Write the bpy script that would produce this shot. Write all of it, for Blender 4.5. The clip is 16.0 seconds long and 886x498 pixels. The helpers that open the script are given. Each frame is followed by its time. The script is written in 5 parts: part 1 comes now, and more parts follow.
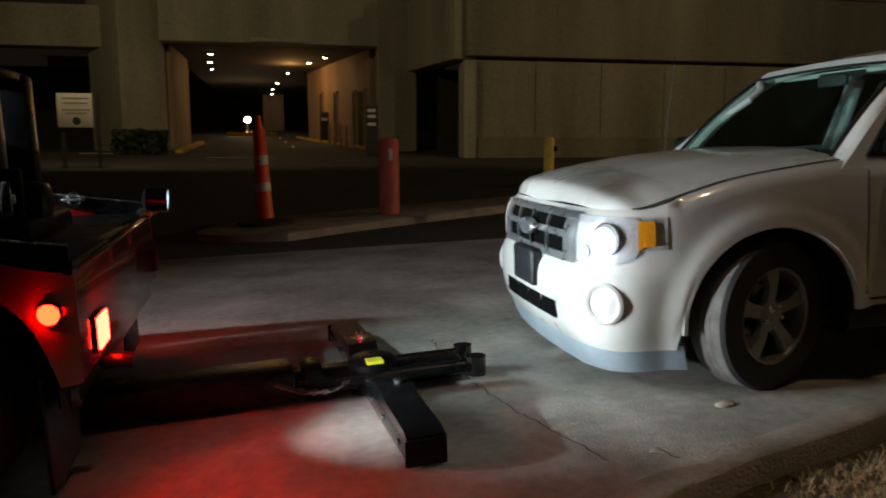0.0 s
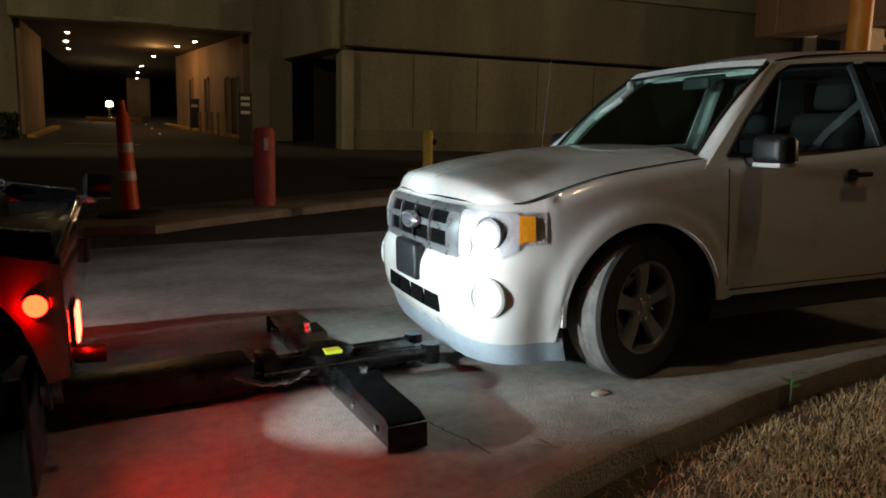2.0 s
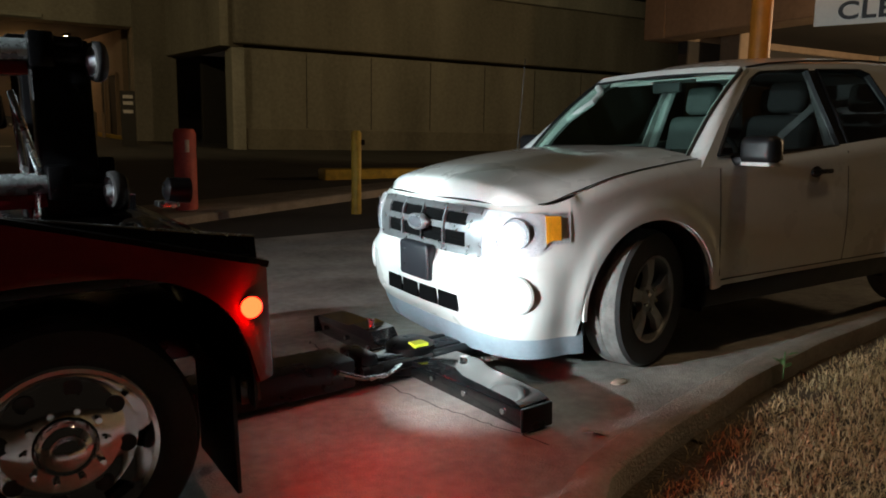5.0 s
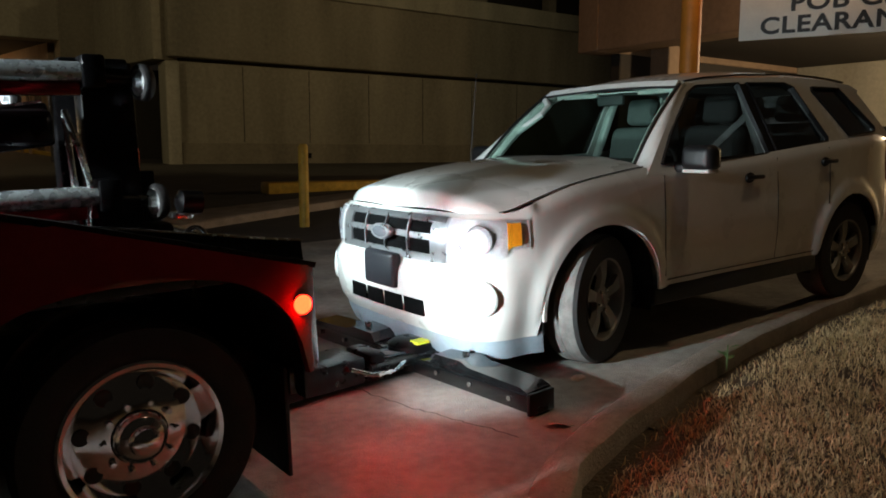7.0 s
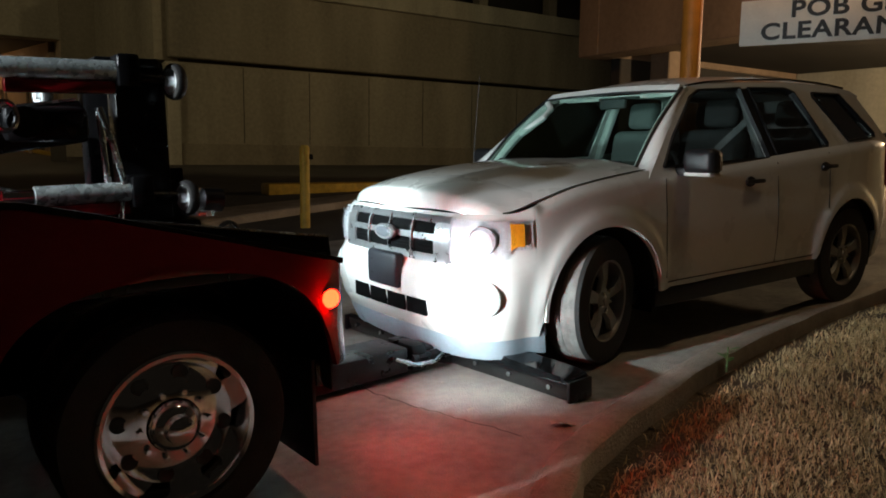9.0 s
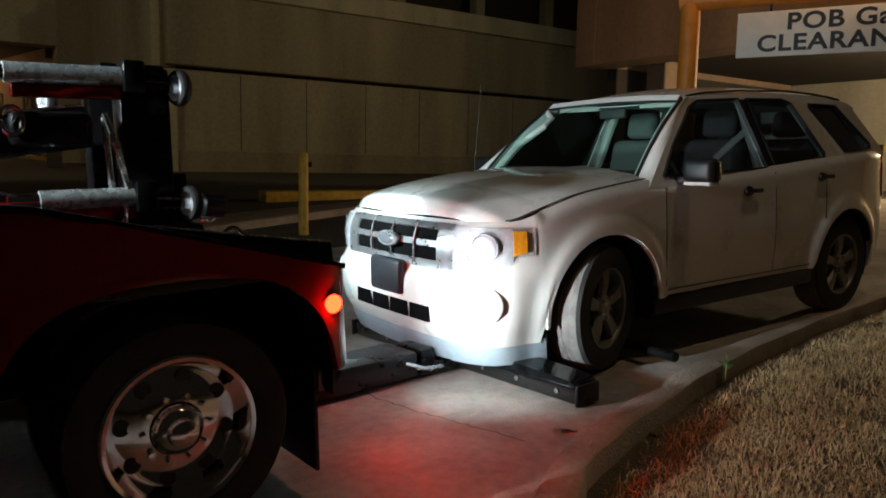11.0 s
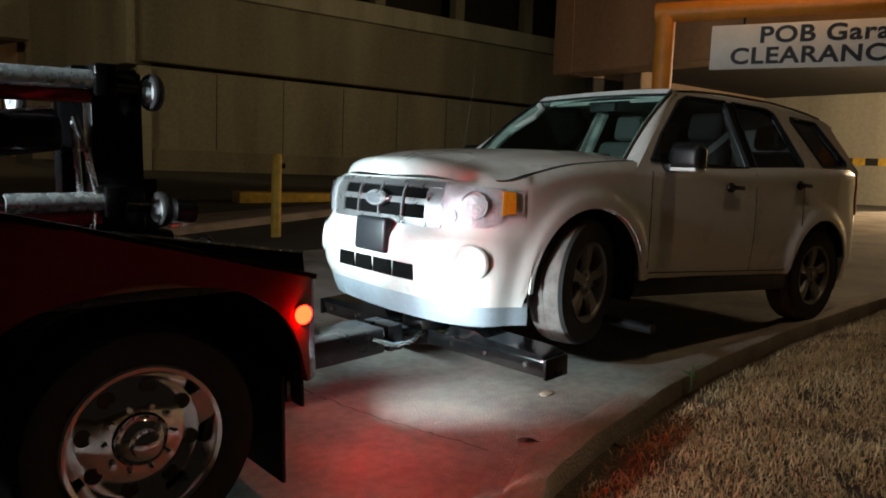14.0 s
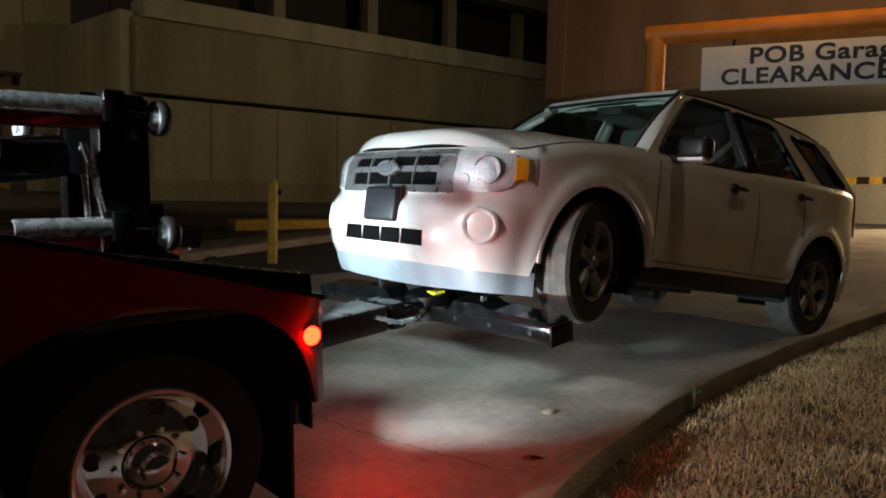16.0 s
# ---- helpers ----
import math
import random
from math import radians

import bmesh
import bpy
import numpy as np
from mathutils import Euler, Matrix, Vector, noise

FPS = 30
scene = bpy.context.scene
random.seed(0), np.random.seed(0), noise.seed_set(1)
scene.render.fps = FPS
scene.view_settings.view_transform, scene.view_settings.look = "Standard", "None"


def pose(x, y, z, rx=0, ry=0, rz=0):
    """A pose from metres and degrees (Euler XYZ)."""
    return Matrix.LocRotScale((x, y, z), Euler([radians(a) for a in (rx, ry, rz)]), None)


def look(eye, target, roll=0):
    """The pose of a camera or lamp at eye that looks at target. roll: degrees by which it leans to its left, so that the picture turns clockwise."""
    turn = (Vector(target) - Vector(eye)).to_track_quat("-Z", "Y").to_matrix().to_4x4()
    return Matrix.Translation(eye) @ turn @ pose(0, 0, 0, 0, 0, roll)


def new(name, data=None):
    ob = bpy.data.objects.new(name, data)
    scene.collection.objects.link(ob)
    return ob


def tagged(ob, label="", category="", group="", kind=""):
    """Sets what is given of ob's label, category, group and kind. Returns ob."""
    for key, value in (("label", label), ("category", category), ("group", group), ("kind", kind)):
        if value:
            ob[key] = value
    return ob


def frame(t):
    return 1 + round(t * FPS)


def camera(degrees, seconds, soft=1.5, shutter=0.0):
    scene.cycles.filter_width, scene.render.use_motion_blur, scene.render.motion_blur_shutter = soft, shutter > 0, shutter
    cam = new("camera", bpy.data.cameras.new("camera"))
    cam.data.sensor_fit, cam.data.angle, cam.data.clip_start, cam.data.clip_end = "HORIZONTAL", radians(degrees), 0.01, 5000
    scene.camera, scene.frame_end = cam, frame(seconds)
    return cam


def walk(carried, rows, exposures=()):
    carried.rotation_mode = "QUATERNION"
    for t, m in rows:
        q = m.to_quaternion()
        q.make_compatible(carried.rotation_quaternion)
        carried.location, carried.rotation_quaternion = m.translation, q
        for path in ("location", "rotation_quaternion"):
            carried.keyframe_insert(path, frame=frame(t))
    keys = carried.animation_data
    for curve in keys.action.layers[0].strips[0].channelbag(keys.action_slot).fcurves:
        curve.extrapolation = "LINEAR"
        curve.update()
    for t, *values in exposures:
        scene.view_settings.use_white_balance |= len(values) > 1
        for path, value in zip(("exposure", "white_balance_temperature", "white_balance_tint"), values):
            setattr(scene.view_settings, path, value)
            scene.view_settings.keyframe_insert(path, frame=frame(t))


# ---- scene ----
cam = camera(61.4, 16.0, soft=1.8, shutter=0.5)
PATH = [
    (0, (-2.252, -3.912, 1.175), (-1.836, -1.975, 0.898), -0.0),
    (0.5, (-2.243, -3.894, 1.173), (-1.698, -1.99, 0.893), 0.4),
    (1, (-2.247, -3.869, 1.173), (-1.621, -1.991, 0.885), 0.8),
    (1.5, (-2.255, -3.866, 1.178), (-1.566, -2.011, 0.888), 1.1),
    (2, (-2.26, -3.855, 1.178), (-1.532, -2.016, 0.884), 1.3),
    (2.5, (-2.297, -3.813, 1.183), (-1.525, -1.991, 0.895), 1.8),
    (3, (-2.39, -3.689, 1.189), (-1.563, -1.884, 0.949), 1.4),
    (3.5, (-2.505, -3.595, 1.185), (-1.631, -1.812, 0.945), 1.6),
    (4, (-2.674, -3.572, 1.188), (-1.752, -1.817, 0.924), 1.5),
    (6.5, (-3.047, -3.731, 1.193), (-1.943, -2.087, 0.912), 0.3),
    (7, (-3.104, -3.705, 1.194), (-1.964, -2.082, 0.933), 0.2),
    (7.5, (-3.136, -3.679, 1.193), (-1.979, -2.069, 0.936), 0.1),
    (8, (-3.132, -3.678, 1.179), (-1.996, -2.053, 0.921), 0.2),
    (8.5, (-3.14, -3.707, 1.18), (-1.995, -2.088, 0.921), 0.3),
    (9, (-3.145, -3.716, 1.184), (-2.001, -2.095, 0.931), 0.7),
    (11.5, (-3.208, -3.728, 1.177), (-2.051, -2.112, 0.949), 1.1),
    (12, (-3.207, -3.731, 1.175), (-2.06, -2.11, 0.94), 1.0),
    (12.5, (-3.197, -3.71, 1.166), (-2.056, -2.085, 0.926), 1.2),
    (13, (-3.156, -3.73, 1.18), (-1.994, -2.12, 0.937), 1.8),
    (13.5, (-3.154, -3.723, 1.187), (-1.965, -2.132, 0.956), 2.1),
    (14, (-3.149, -3.723, 1.186), (-1.941, -2.144, 0.969), 2.3),
    (14.5, (-3.144, -3.714, 1.183), (-1.922, -2.145, 0.971), 2.2),
    (15, (-3.147, -3.72, 1.179), (-1.919, -2.154, 0.98), 2.1),
    (15.5, (-3.166, -3.729, 1.177), (-1.933, -2.166, 0.991), 1.8),
    (16, (-3.177, -3.714, 1.147), (-1.956, -2.137, 1.0), 1.4),
]
walk(cam, [(t, look(eye, target, roll)) for t, eye, target, roll in PATH])

# ---- world and lights ----
world = bpy.data.worlds.new("night")
scene.world = world
world.use_nodes = True
world.node_tree.nodes["Background"].inputs[0].default_value = (0.55, 0.42, 0.30, 1)
world.node_tree.nodes["Background"].inputs[1].default_value = 0.010


def lamp(name, kind, at, energy, color, size=0.3, target=None, angle=90):
    data = bpy.data.lights.new(name, kind)
    data.energy, data.color = energy, color
    if kind == "SPOT":
        data.spot_size, data.spot_blend, data.shadow_soft_size = radians(angle), 0.6, size
    elif kind == "AREA":
        data.size = size
    else:
        data.shadow_soft_size = size
    ob = new(name, data)
    ob.matrix_world = look(at, target) if target else pose(*at)
    return ob


SODIUM, WARM, GREENISH = (1.0, 0.50, 0.16), (1.0, 0.72, 0.42), (1.0, 0.80, 0.44)
lamp("street_light", "SPOT", (1.0, -2.9, 9.0), 220, WARM, 0.25, (1.0, -3.2, 0), 62)
lamp("street_light", "SPOT", (-9.0, 22.0, 11.0), 1250, GREENISH, 0.3, (-6, 39, 3), 130)
lamp("street_light", "SPOT", (17.0, 17.0, 12.0), 1000, GREENISH, 0.3, (17, 34, 4), 120)
lamp("street_light", "SPOT", (5.5, -1.5, 7.0), 900, SODIUM, 0.25, (13, 7, 4.5), 90)
lamp("garage_light", "POINT", (18.0, 1.5, 3.7), 1700, WARM, 0.2)
lamp("garage_light", "POINT", (-1.5, 52.0, 6.2), 190, SODIUM, 0.2)
lamp("garage_light", "POINT", (-3.0, 70.0, 7.5), 200, SODIUM, 0.2)

# ---- slope of the drive ----
SLOPE = 0.035
TILT = pose(0, 0, 0, 0, -math.degrees(math.atan(SLOPE)), 0)


def ground_z(x, y):
    fade = min(1.0, max(0.0, (22.0 - y) / 12.0))
    z = SLOPE * max(-9.0, min(14.0, x)) * fade
    if y > 9:
        z += 0.5 * ((min(y, 33.0) - 9) / 24.0)
    if y > 33:
        z += 0.043 * (min(y, 95.0) - 33)
    return z


# ---- materials ----
def mat(name, color, rough=0.6, metal=0.0, vary=0.25, scale=8.0, bump=0.0, bscale=120.0, coat=0.0, second=None, rvary=0.12,
        streak=False, island=0.0, spec=0.5):
    m = bpy.data.materials.new(name)
    m.use_nodes = True
    nt = m.node_tree
    b = nt.nodes["Principled BSDF"]
    b.inputs["Roughness"].default_value = rough
    b.inputs["Metallic"].default_value = metal
    b.inputs["Coat Weight"].default_value = coat
    b.inputs["Coat Roughness"].default_value = 0.06
    b.inputs["Specular IOR Level"].default_value = spec
    tc = nt.nodes.new("ShaderNodeTexCoord")
    src = tc.outputs["Object"]
    if streak:
        mp = nt.nodes.new("ShaderNodeMapping")
        mp.inputs["Scale"].default_value = (1, 1, 0.16)
        nt.links.new(src, mp.inputs[0])
        src = mp.outputs[0]
    n1 = nt.nodes.new("ShaderNodeTexNoise")
    n1.inputs["Scale"].default_value, n1.inputs["Detail"].default_value = scale, 6
    n2 = nt.nodes.new("ShaderNodeTexNoise")
    n2.inputs["Scale"].default_value, n2.inputs["Detail"].default_value = scale * 11, 4
    nt.links.new(src, n1.inputs[0])
    nt.links.new(tc.outputs["Object"], n2.inputs[0])
    add = nt.nodes.new("ShaderNodeMath")
    add.operation = "MULTIPLY_ADD"
    nt.links.new(n2.outputs[0], add.inputs[0])
    add.inputs[1].default_value = 0.45
    nt.links.new(n1.outputs[0], add.inputs[2])
    ramp = nt.nodes.new("ShaderNodeValToRGB")
    lo = second or [c * (1 - vary) for c in color]
    hi = color if second else [min(1, c * (1 + vary * 0.6)) for c in color]
    ramp.color_ramp.elements[0].position, ramp.color_ramp.elements[0].color = 0.48, (*lo, 1)
    ramp.color_ramp.elements[1].position, ramp.color_ramp.elements[1].color = 0.95, (*hi, 1)
    nt.links.new(add.outputs[0], ramp.inputs[0])
    out = ramp.outputs[0]
    if island:
        geo = nt.nodes.new("ShaderNodeNewGeometry")
        hsv = nt.nodes.new("ShaderNodeHueSaturation")
        mr = nt.nodes.new("ShaderNodeMapRange")
        mr.inputs[3].default_value, mr.inputs[4].default_value = 1 - island, 1 + island
        nt.links.new(geo.outputs["Random Per Island"], mr.inputs[0])
        nt.links.new(mr.outputs[0], hsv.inputs["Value"])
        nt.links.new(out, hsv.inputs["Color"])
        out = hsv.outputs[0]
    nt.links.new(out, b.inputs["Base Color"])
    if rvary:
        mr = nt.nodes.new("ShaderNodeMapRange")
        mr.inputs[3].default_value, mr.inputs[4].default_value = max(0.02, rough - rvary), min(1, rough + rvary)
        nt.links.new(n1.outputs[0], mr.inputs[0])
        nt.links.new(mr.outputs[0], b.inputs["Roughness"])
    if bump:
        n3 = nt.nodes.new("ShaderNodeTexNoise")
        n3.inputs["Scale"].default_value, n3.inputs["Detail"].default_value = bscale, 5
        nt.links.new(tc.outputs["Object"], n3.inputs[0])
        bp = nt.nodes.new("ShaderNodeBump")
        bp.inputs["Strength"].default_value, bp.inputs["Distance"].default_value = bump, 0.02
        nt.links.new(n3.outputs[0], bp.inputs["Height"])
        nt.links.new(bp.outputs[0], b.inputs["Normal"])
    return m


def glow(name, color, strength):
    m = bpy.data.materials.new(name)
    m.use_nodes = True
    b = m.node_tree.nodes["Principled BSDF"]
    b.inputs["Base Color"].default_value = (*color, 1)
    b.inputs["Emission Color"].default_value = (*color, 1)
    b.inputs["Emission Strength"].default_value = strength
    return m


def glass(name, color=(1, 1, 1), rough=0.0, tint=0.0):
    """Thin pane: clear, with a gloss that grows at grazing angles."""
    m = bpy.data.materials.new(name)
    m.use_nodes = True
    nt = m.node_tree
    nt.nodes.remove(nt.nodes["Principled BSDF"])
    tr = nt.nodes.new("ShaderNodeBsdfTransparent")
    tr.inputs[0].default_value = (*[c * (1 - tint) for c in color], 1)
    gl = nt.nodes.new("ShaderNodeBsdfGlossy")
    gl.inputs["Roughness"].default_value = rough + 0.01
    lw = nt.nodes.new("ShaderNodeLayerWeight")
    lw.inputs[0].default_value = 0.5
    po = nt.nodes.new("ShaderNodeMath")
    po.operation, po.inputs[1].default_value = "POWER", 4.0
    fr = nt.nodes.new("ShaderNodeMath")
    fr.operation, fr.inputs[1].default_value, fr.inputs[2].default_value = "MULTIPLY_ADD", 0.85, 0.045
    mix = nt.nodes.new("ShaderNodeMixShader")
    nt.links.new(lw.outputs["Facing"], po.inputs[0])
    nt.links.new(po.outputs[0], fr.inputs[0])
    nt.links.new(fr.outputs[0], mix.inputs[0])
    nt.links.new(tr.outputs[0], mix.inputs[1])
    nt.links.new(gl.outputs[0], mix.inputs[2])
    nt.links.new(mix.outputs[0], nt.nodes["Material Output"].inputs[0])
    return m


M_CONC = mat("drive_concrete", (0.37, 0.34, 0.30), 0.85, vary=0.45, scale=1.6, bump=0.35, bscale=90)
M_KERB = mat("kerb_concrete", (0.34, 0.29, 0.24), 0.88, vary=0.35, scale=3, bump=0.5, bscale=70)
M_ASPH = mat("asphalt", (0.060, 0.055, 0.050), 0.9, vary=0.4, scale=0.6, bump=0.5, bscale=60)
M_SOIL = mat("dry_soil", (0.10, 0.07, 0.04), 0.95, vary=0.5, scale=6, bump=0.8, bscale=40)
M_GRASS = mat("dry_grass", (0.68, 0.52, 0.28), 0.8, vary=0.4, scale=3, second=(0.40, 0.28, 0.13), island=0.45)
M_WALL = mat("precast_concrete", (0.36, 0.33, 0.26), 0.9, vary=0.35, scale=0.5, bump=0.2, bscale=14, streak=True)
M_WALL2 = mat("ribbed_concrete", (0.30, 0.27, 0.21), 0.9, vary=0.35, scale=0.5, bump=0.25, bscale=14, streak=True)
M_CORN = mat("pale_ledge_concrete", (0.42, 0.40, 0.32), 0.85, vary=0.3, scale=0.8, streak=True)
M_BRICKW = mat("tan_render", (0.36, 0.26, 0.18), 0.9, vary=0.3, scale=0.7, bump=0.2, bscale=10, streak=True)
# Dark paint of doors and posts; stands for shade on recess walls and ceilings.
M_DARK = mat("dark_paint_and_shade", (0.05, 0.045, 0.04), 0.9, scale=1)
M_YELLOW = mat("yellow_paint", (0.62, 0.40, 0.05), 0.55, vary=0.35, scale=7, bump=0.15)
M_ORANGE = mat("orange_paint", (0.75, 0.26, 0.03), 0.5, vary=0.2, scale=4)
M_REDPOST = mat("faded_red_paint", (0.52, 0.10, 0.08), 0.6, vary=0.4, scale=5, bump=0.15)
M_CONE = mat("orange_red_plastic", (0.80, 0.10, 0.03), 0.45, vary=0.2, scale=6)
M_REFLECT = mat("worn_white_band", (0.72, 0.66, 0.60), 0.4, vary=0.35, scale=18)
M_SIGN = mat("white_sign_sheet", (0.80, 0.77, 0.70), 0.5, vary=0.10, scale=3)
M_INK = mat("black_ink", (0.02, 0.02, 0.02), 0.5)
M_WHITE = mat("white_car_paint", (0.74, 0.74, 0.71), 0.28, vary=0.06, scale=2, coat=0.8, rvary=0.08)
M_TRIM = mat("black_plastic", (0.009, 0.009, 0.010), 0.45, vary=0.3, scale=20, bump=0.06, bscale=400)
M_SATIN = mat("satin_chrome", (0.60, 0.61, 0.63), 0.30, metal=0.85, vary=0.15, scale=14)
M_GALV = mat("galvanised_tube", (0.62, 0.70, 0.70), 0.28, metal=0.6, vary=0.35, scale=30, bump=0.12, bscale=70, rvary=0.12)
M_HUB = mat("bright_hub_plate", (0.72, 0.76, 0.76), 0.38, metal=0.2, vary=0.2, scale=40)
M_VALANCE = mat("grey_blue_valance", (0.30, 0.36, 0.41), 0.4, vary=0.2, scale=5)
M_RUBBER = mat("tyre_rubber", (0.026, 0.025, 0.024), 0.75, vary=0.4, scale=9, bump=0.2, bscale=150)
M_TREAD = mat("dusty_tread", (0.16, 0.15, 0.14), 0.85, vary=0.4, scale=14, bump=0.3, bscale=90)
M_ALLOY = mat("dull_alloy", (0.30, 0.295, 0.285), 0.4, metal=0.7, vary=0.2, scale=12)
M_CHROME = mat("chrome", (0.82, 0.83, 0.85), 0.10, metal=1.0, vary=0.08, scale=14, rvary=0.05)
M_CHROMEW = mat("worn_chrome", (0.66, 0.70, 0.70), 0.25, metal=1.0, vary=0.35, scale=24, rvary=0.15)
M_LAMPIN = mat("lamp_reflector", (0.70, 0.71, 0.72), 0.42, metal=0.3, vary=0.25, scale=14, bump=0.25, bscale=60)
M_BOWL = mat("lamp_bowl", (0.34, 0.35, 0.36), 0.45, metal=0.25, vary=0.2, scale=30, bump=0.1, bscale=80)
M_FOGIN = mat("fog_reflector", (0.30, 0.33, 0.36), 0.25, metal=0.7, vary=0.4, scale=25)
# Near-black gives the flush mesh and intake plates the shade of recesses.
M_VOID = mat("black_mesh_and_recess_shade", (0.0018, 0.0018, 0.002), 0.8, vary=0.3, scale=40, spec=0.08)
M_AMBER = mat("amber_lens", (0.95, 0.36, 0.02), 0.2, vary=0.2, scale=50, coat=0.6)
M_REDLENS = mat("red_lens", (0.45, 0.02, 0.02), 0.2, coat=0.6)
M_BADGE = mat("blue_grey_badge", (0.10, 0.105, 0.12), 0.3, coat=0.5)
M_SEAT = mat("grey_seat_cloth", (0.11, 0.125, 0.12), 0.9, vary=0.2, scale=30, bump=0.3, bscale=250)
M_INNER = mat("pale_inner_trim", (0.50, 0.53, 0.50), 0.7, vary=0.12, scale=10)
M_DASH = mat("dark_dash", (0.035, 0.04, 0.04), 0.65, vary=0.3, scale=12, bump=0.15, bscale=300)
M_RED = mat("red_truck_paint", (0.24, 0.006, 0.010), 0.22, vary=0.15, scale=3, coat=0.9, rvary=0.08)
M_BLACKM = mat("black_steel", (0.0045, 0.0045, 0.005), 0.30, vary=0.5, scale=10, bump=0.06, bscale=60, rvary=0.15, spec=0.3)
M_BLACKW = mat("worn_black_steel", (0.006, 0.0065, 0.007), 0.14, metal=0.0, vary=0.6, scale=16, bump=0.02, bscale=60, rvary=0.08, coat=0.6)
M_PAPER = mat("white_paper", (0.8, 0.8, 0.76), 0.7)
M_TAG = mat("yellow_green_tag", (0.75, 0.80, 0.05), 0.5, vary=0.1)
M_PLATE = mat("dark_plate_holder", (0.016, 0.017, 0.022), 0.45, vary=0.2, scale=20)
M_LEAF = mat("weed_leaf", (0.09, 0.17, 0.05), 0.6, vary=0.3, scale=30)
M_DRYLEAF = mat("dead_leaf", (0.42, 0.36, 0.28), 0.7, vary=0.3, scale=40)
M_CRACK = mat("joint_filler", (0.05, 0.045, 0.04), 0.95, vary=0.4, scale=30)
M_BUSH = mat("dark_hedge_leaf", (0.035, 0.05, 0.02), 0.7, vary=0.4, scale=20, island=0.4)
M_GLASS = glass("windscreen_glass", (0.70, 0.97, 0.86), tint=0.14)
M_GLASSD = glass("privacy_glass", (0.75, 0.82, 0.80), tint=0.80)
M_LENS = glass("clear_lens", (0.97, 0.98, 1.0))
G_LED = glow("work_light_led", (0.74, 0.96, 1.0), 4800)
G_LED3 = glow("tail_light_led", (0.74, 0.96, 1.0), 24000)
G_LED2 = glow("cab_light_led", (0.86, 0.95, 1.0), 6500)
G_TAIL = glow("red_marker_glow", (1.0, 0.0016, 0.0004), 260)
G_STOP = glow("stop_lamp_glow", (1.0, 0.008, 0.004), 115)
G_BULB = glow("garage_bulb", (1.0, 0.75, 0.45), 40)
G_FAR = glow("far_lamp_bulb", (1.0, 0.70, 0.40), 60)


# ---- mesh helpers ----
def finish(bm, smooth=40):
    bmesh.ops.recalc_face_normals(bm, faces=bm.faces)
    me = bpy.data.meshes.new("m")
    bm.to_mesh(me)
    bm.free()
    if smooth:
        for p in me.polygons:
            p.use_smooth = True
        me.set_sharp_from_angle(angle=radians(smooth))
    return me


def part(name, bm, material, parent=None, label="", m=None, smooth=40):
    """Links a bmesh as one mesh object under a thing or part."""
    me = bm if isinstance(bm, bpy.types.Mesh) else finish(bm, smooth)
    if material is not None and not me.materials:
        me.materials.append(material)
    me.name = name
    ob = new(name, me)
    if parent is not None:
        ob.parent = parent
    if m is not None:
        ob.matrix_local = m
    return tagged(ob, label)


def thing(name, label, category, m=None, group="", kind=""):
    ob = new(name)
    ob.empty_display_size = 0.2
    if m is not None:
        ob.matrix_world = m
    return tagged(ob, label, category, group, kind)


def box(bm, lo, hi, bevel=0.0, m=None, seg=2):
    r = bmesh.ops.create_cube(bm, size=1.0)
    vs = r["verts"]
    for v in vs:
        v.co = Vector([lo[i] + (v.co[i] + 0.5) * (hi[i] - lo[i]) for i in range(3)])
    if bevel:
        es = list({e for v in vs for e in v.link_edges})
        r = bmesh.ops.bevel(bm, geom=es, offset=bevel, segments=seg, affect="EDGES", profile=0.5)
        vs = list({v for f in r["faces"] for v in f.verts} | {v for v in vs if v.is_valid})
    if m is not None:
        bmesh.ops.transform(bm, matrix=m, verts=[v for v in vs if v.is_valid])
    return bm


def tube(bm, a, b, r, r2=None, n=16, caps=True):
    a, b = Vector(a), Vector(b)
    d = b - a
    m = Matrix.Translation((a + b) / 2) @ d.to_track_quat("Z", "Y").to_matrix().to_4x4()
    bmesh.ops.create_cone(bm, cap_ends=caps, segments=n, radius1=r, radius2=r if r2 is None else r2, depth=d.length, matrix=m)
    return bm


def lathe(bm, profile, n=40, axis="Y", at=(0, 0, 0)):
    """profile: (radius, along) rows turned about an axis."""
    rings = []
    for r, h in profile:
        ring = []
        for i in range(n):
            a = 2 * math.pi * i / n
            c, s = r * math.cos(a), r * math.sin(a)
            co = {"Y": (c, h, s), "X": (h, c, s), "Z": (c, s, h)}[axis]
            ring.append(bm.verts.new(Vector(co) + Vector(at)))
        rings.append(ring)
    for p, q in zip(rings, rings[1:]):
        for i in range(n):
            bm.faces.new((p[i], p[(i + 1) % n], q[(i + 1) % n], q[i]))
    return bm


def grid(bm, fn, nu, nv):
    vs = [[bm.verts.new(fn(i / nu, j / nv)) for j in range(nv + 1)] for i in range(nu + 1)]
    for i in range(nu):
        for j in range(nv):
            bm.faces.new((vs[i][j], vs[i + 1][j], vs[i + 1][j + 1], vs[i][j + 1]))
    return vs


def thicken(bm, d):
    bmesh.ops.recalc_face_normals(bm, faces=bm.faces)
    bmesh.ops.solidify(bm, geom=bm.faces[:], thickness=d)
    return bm


def B():
    return bmesh.new()


def interp(tab, x):
    if x <= tab[0][0]:
        return tab[0][1]
    for (a, p), (b, q) in zip(tab, tab[1:]):
        if x <= b:
            k = (x - a) / (b - a)
            return p + (q - p) * k
    return tab[-1][1]


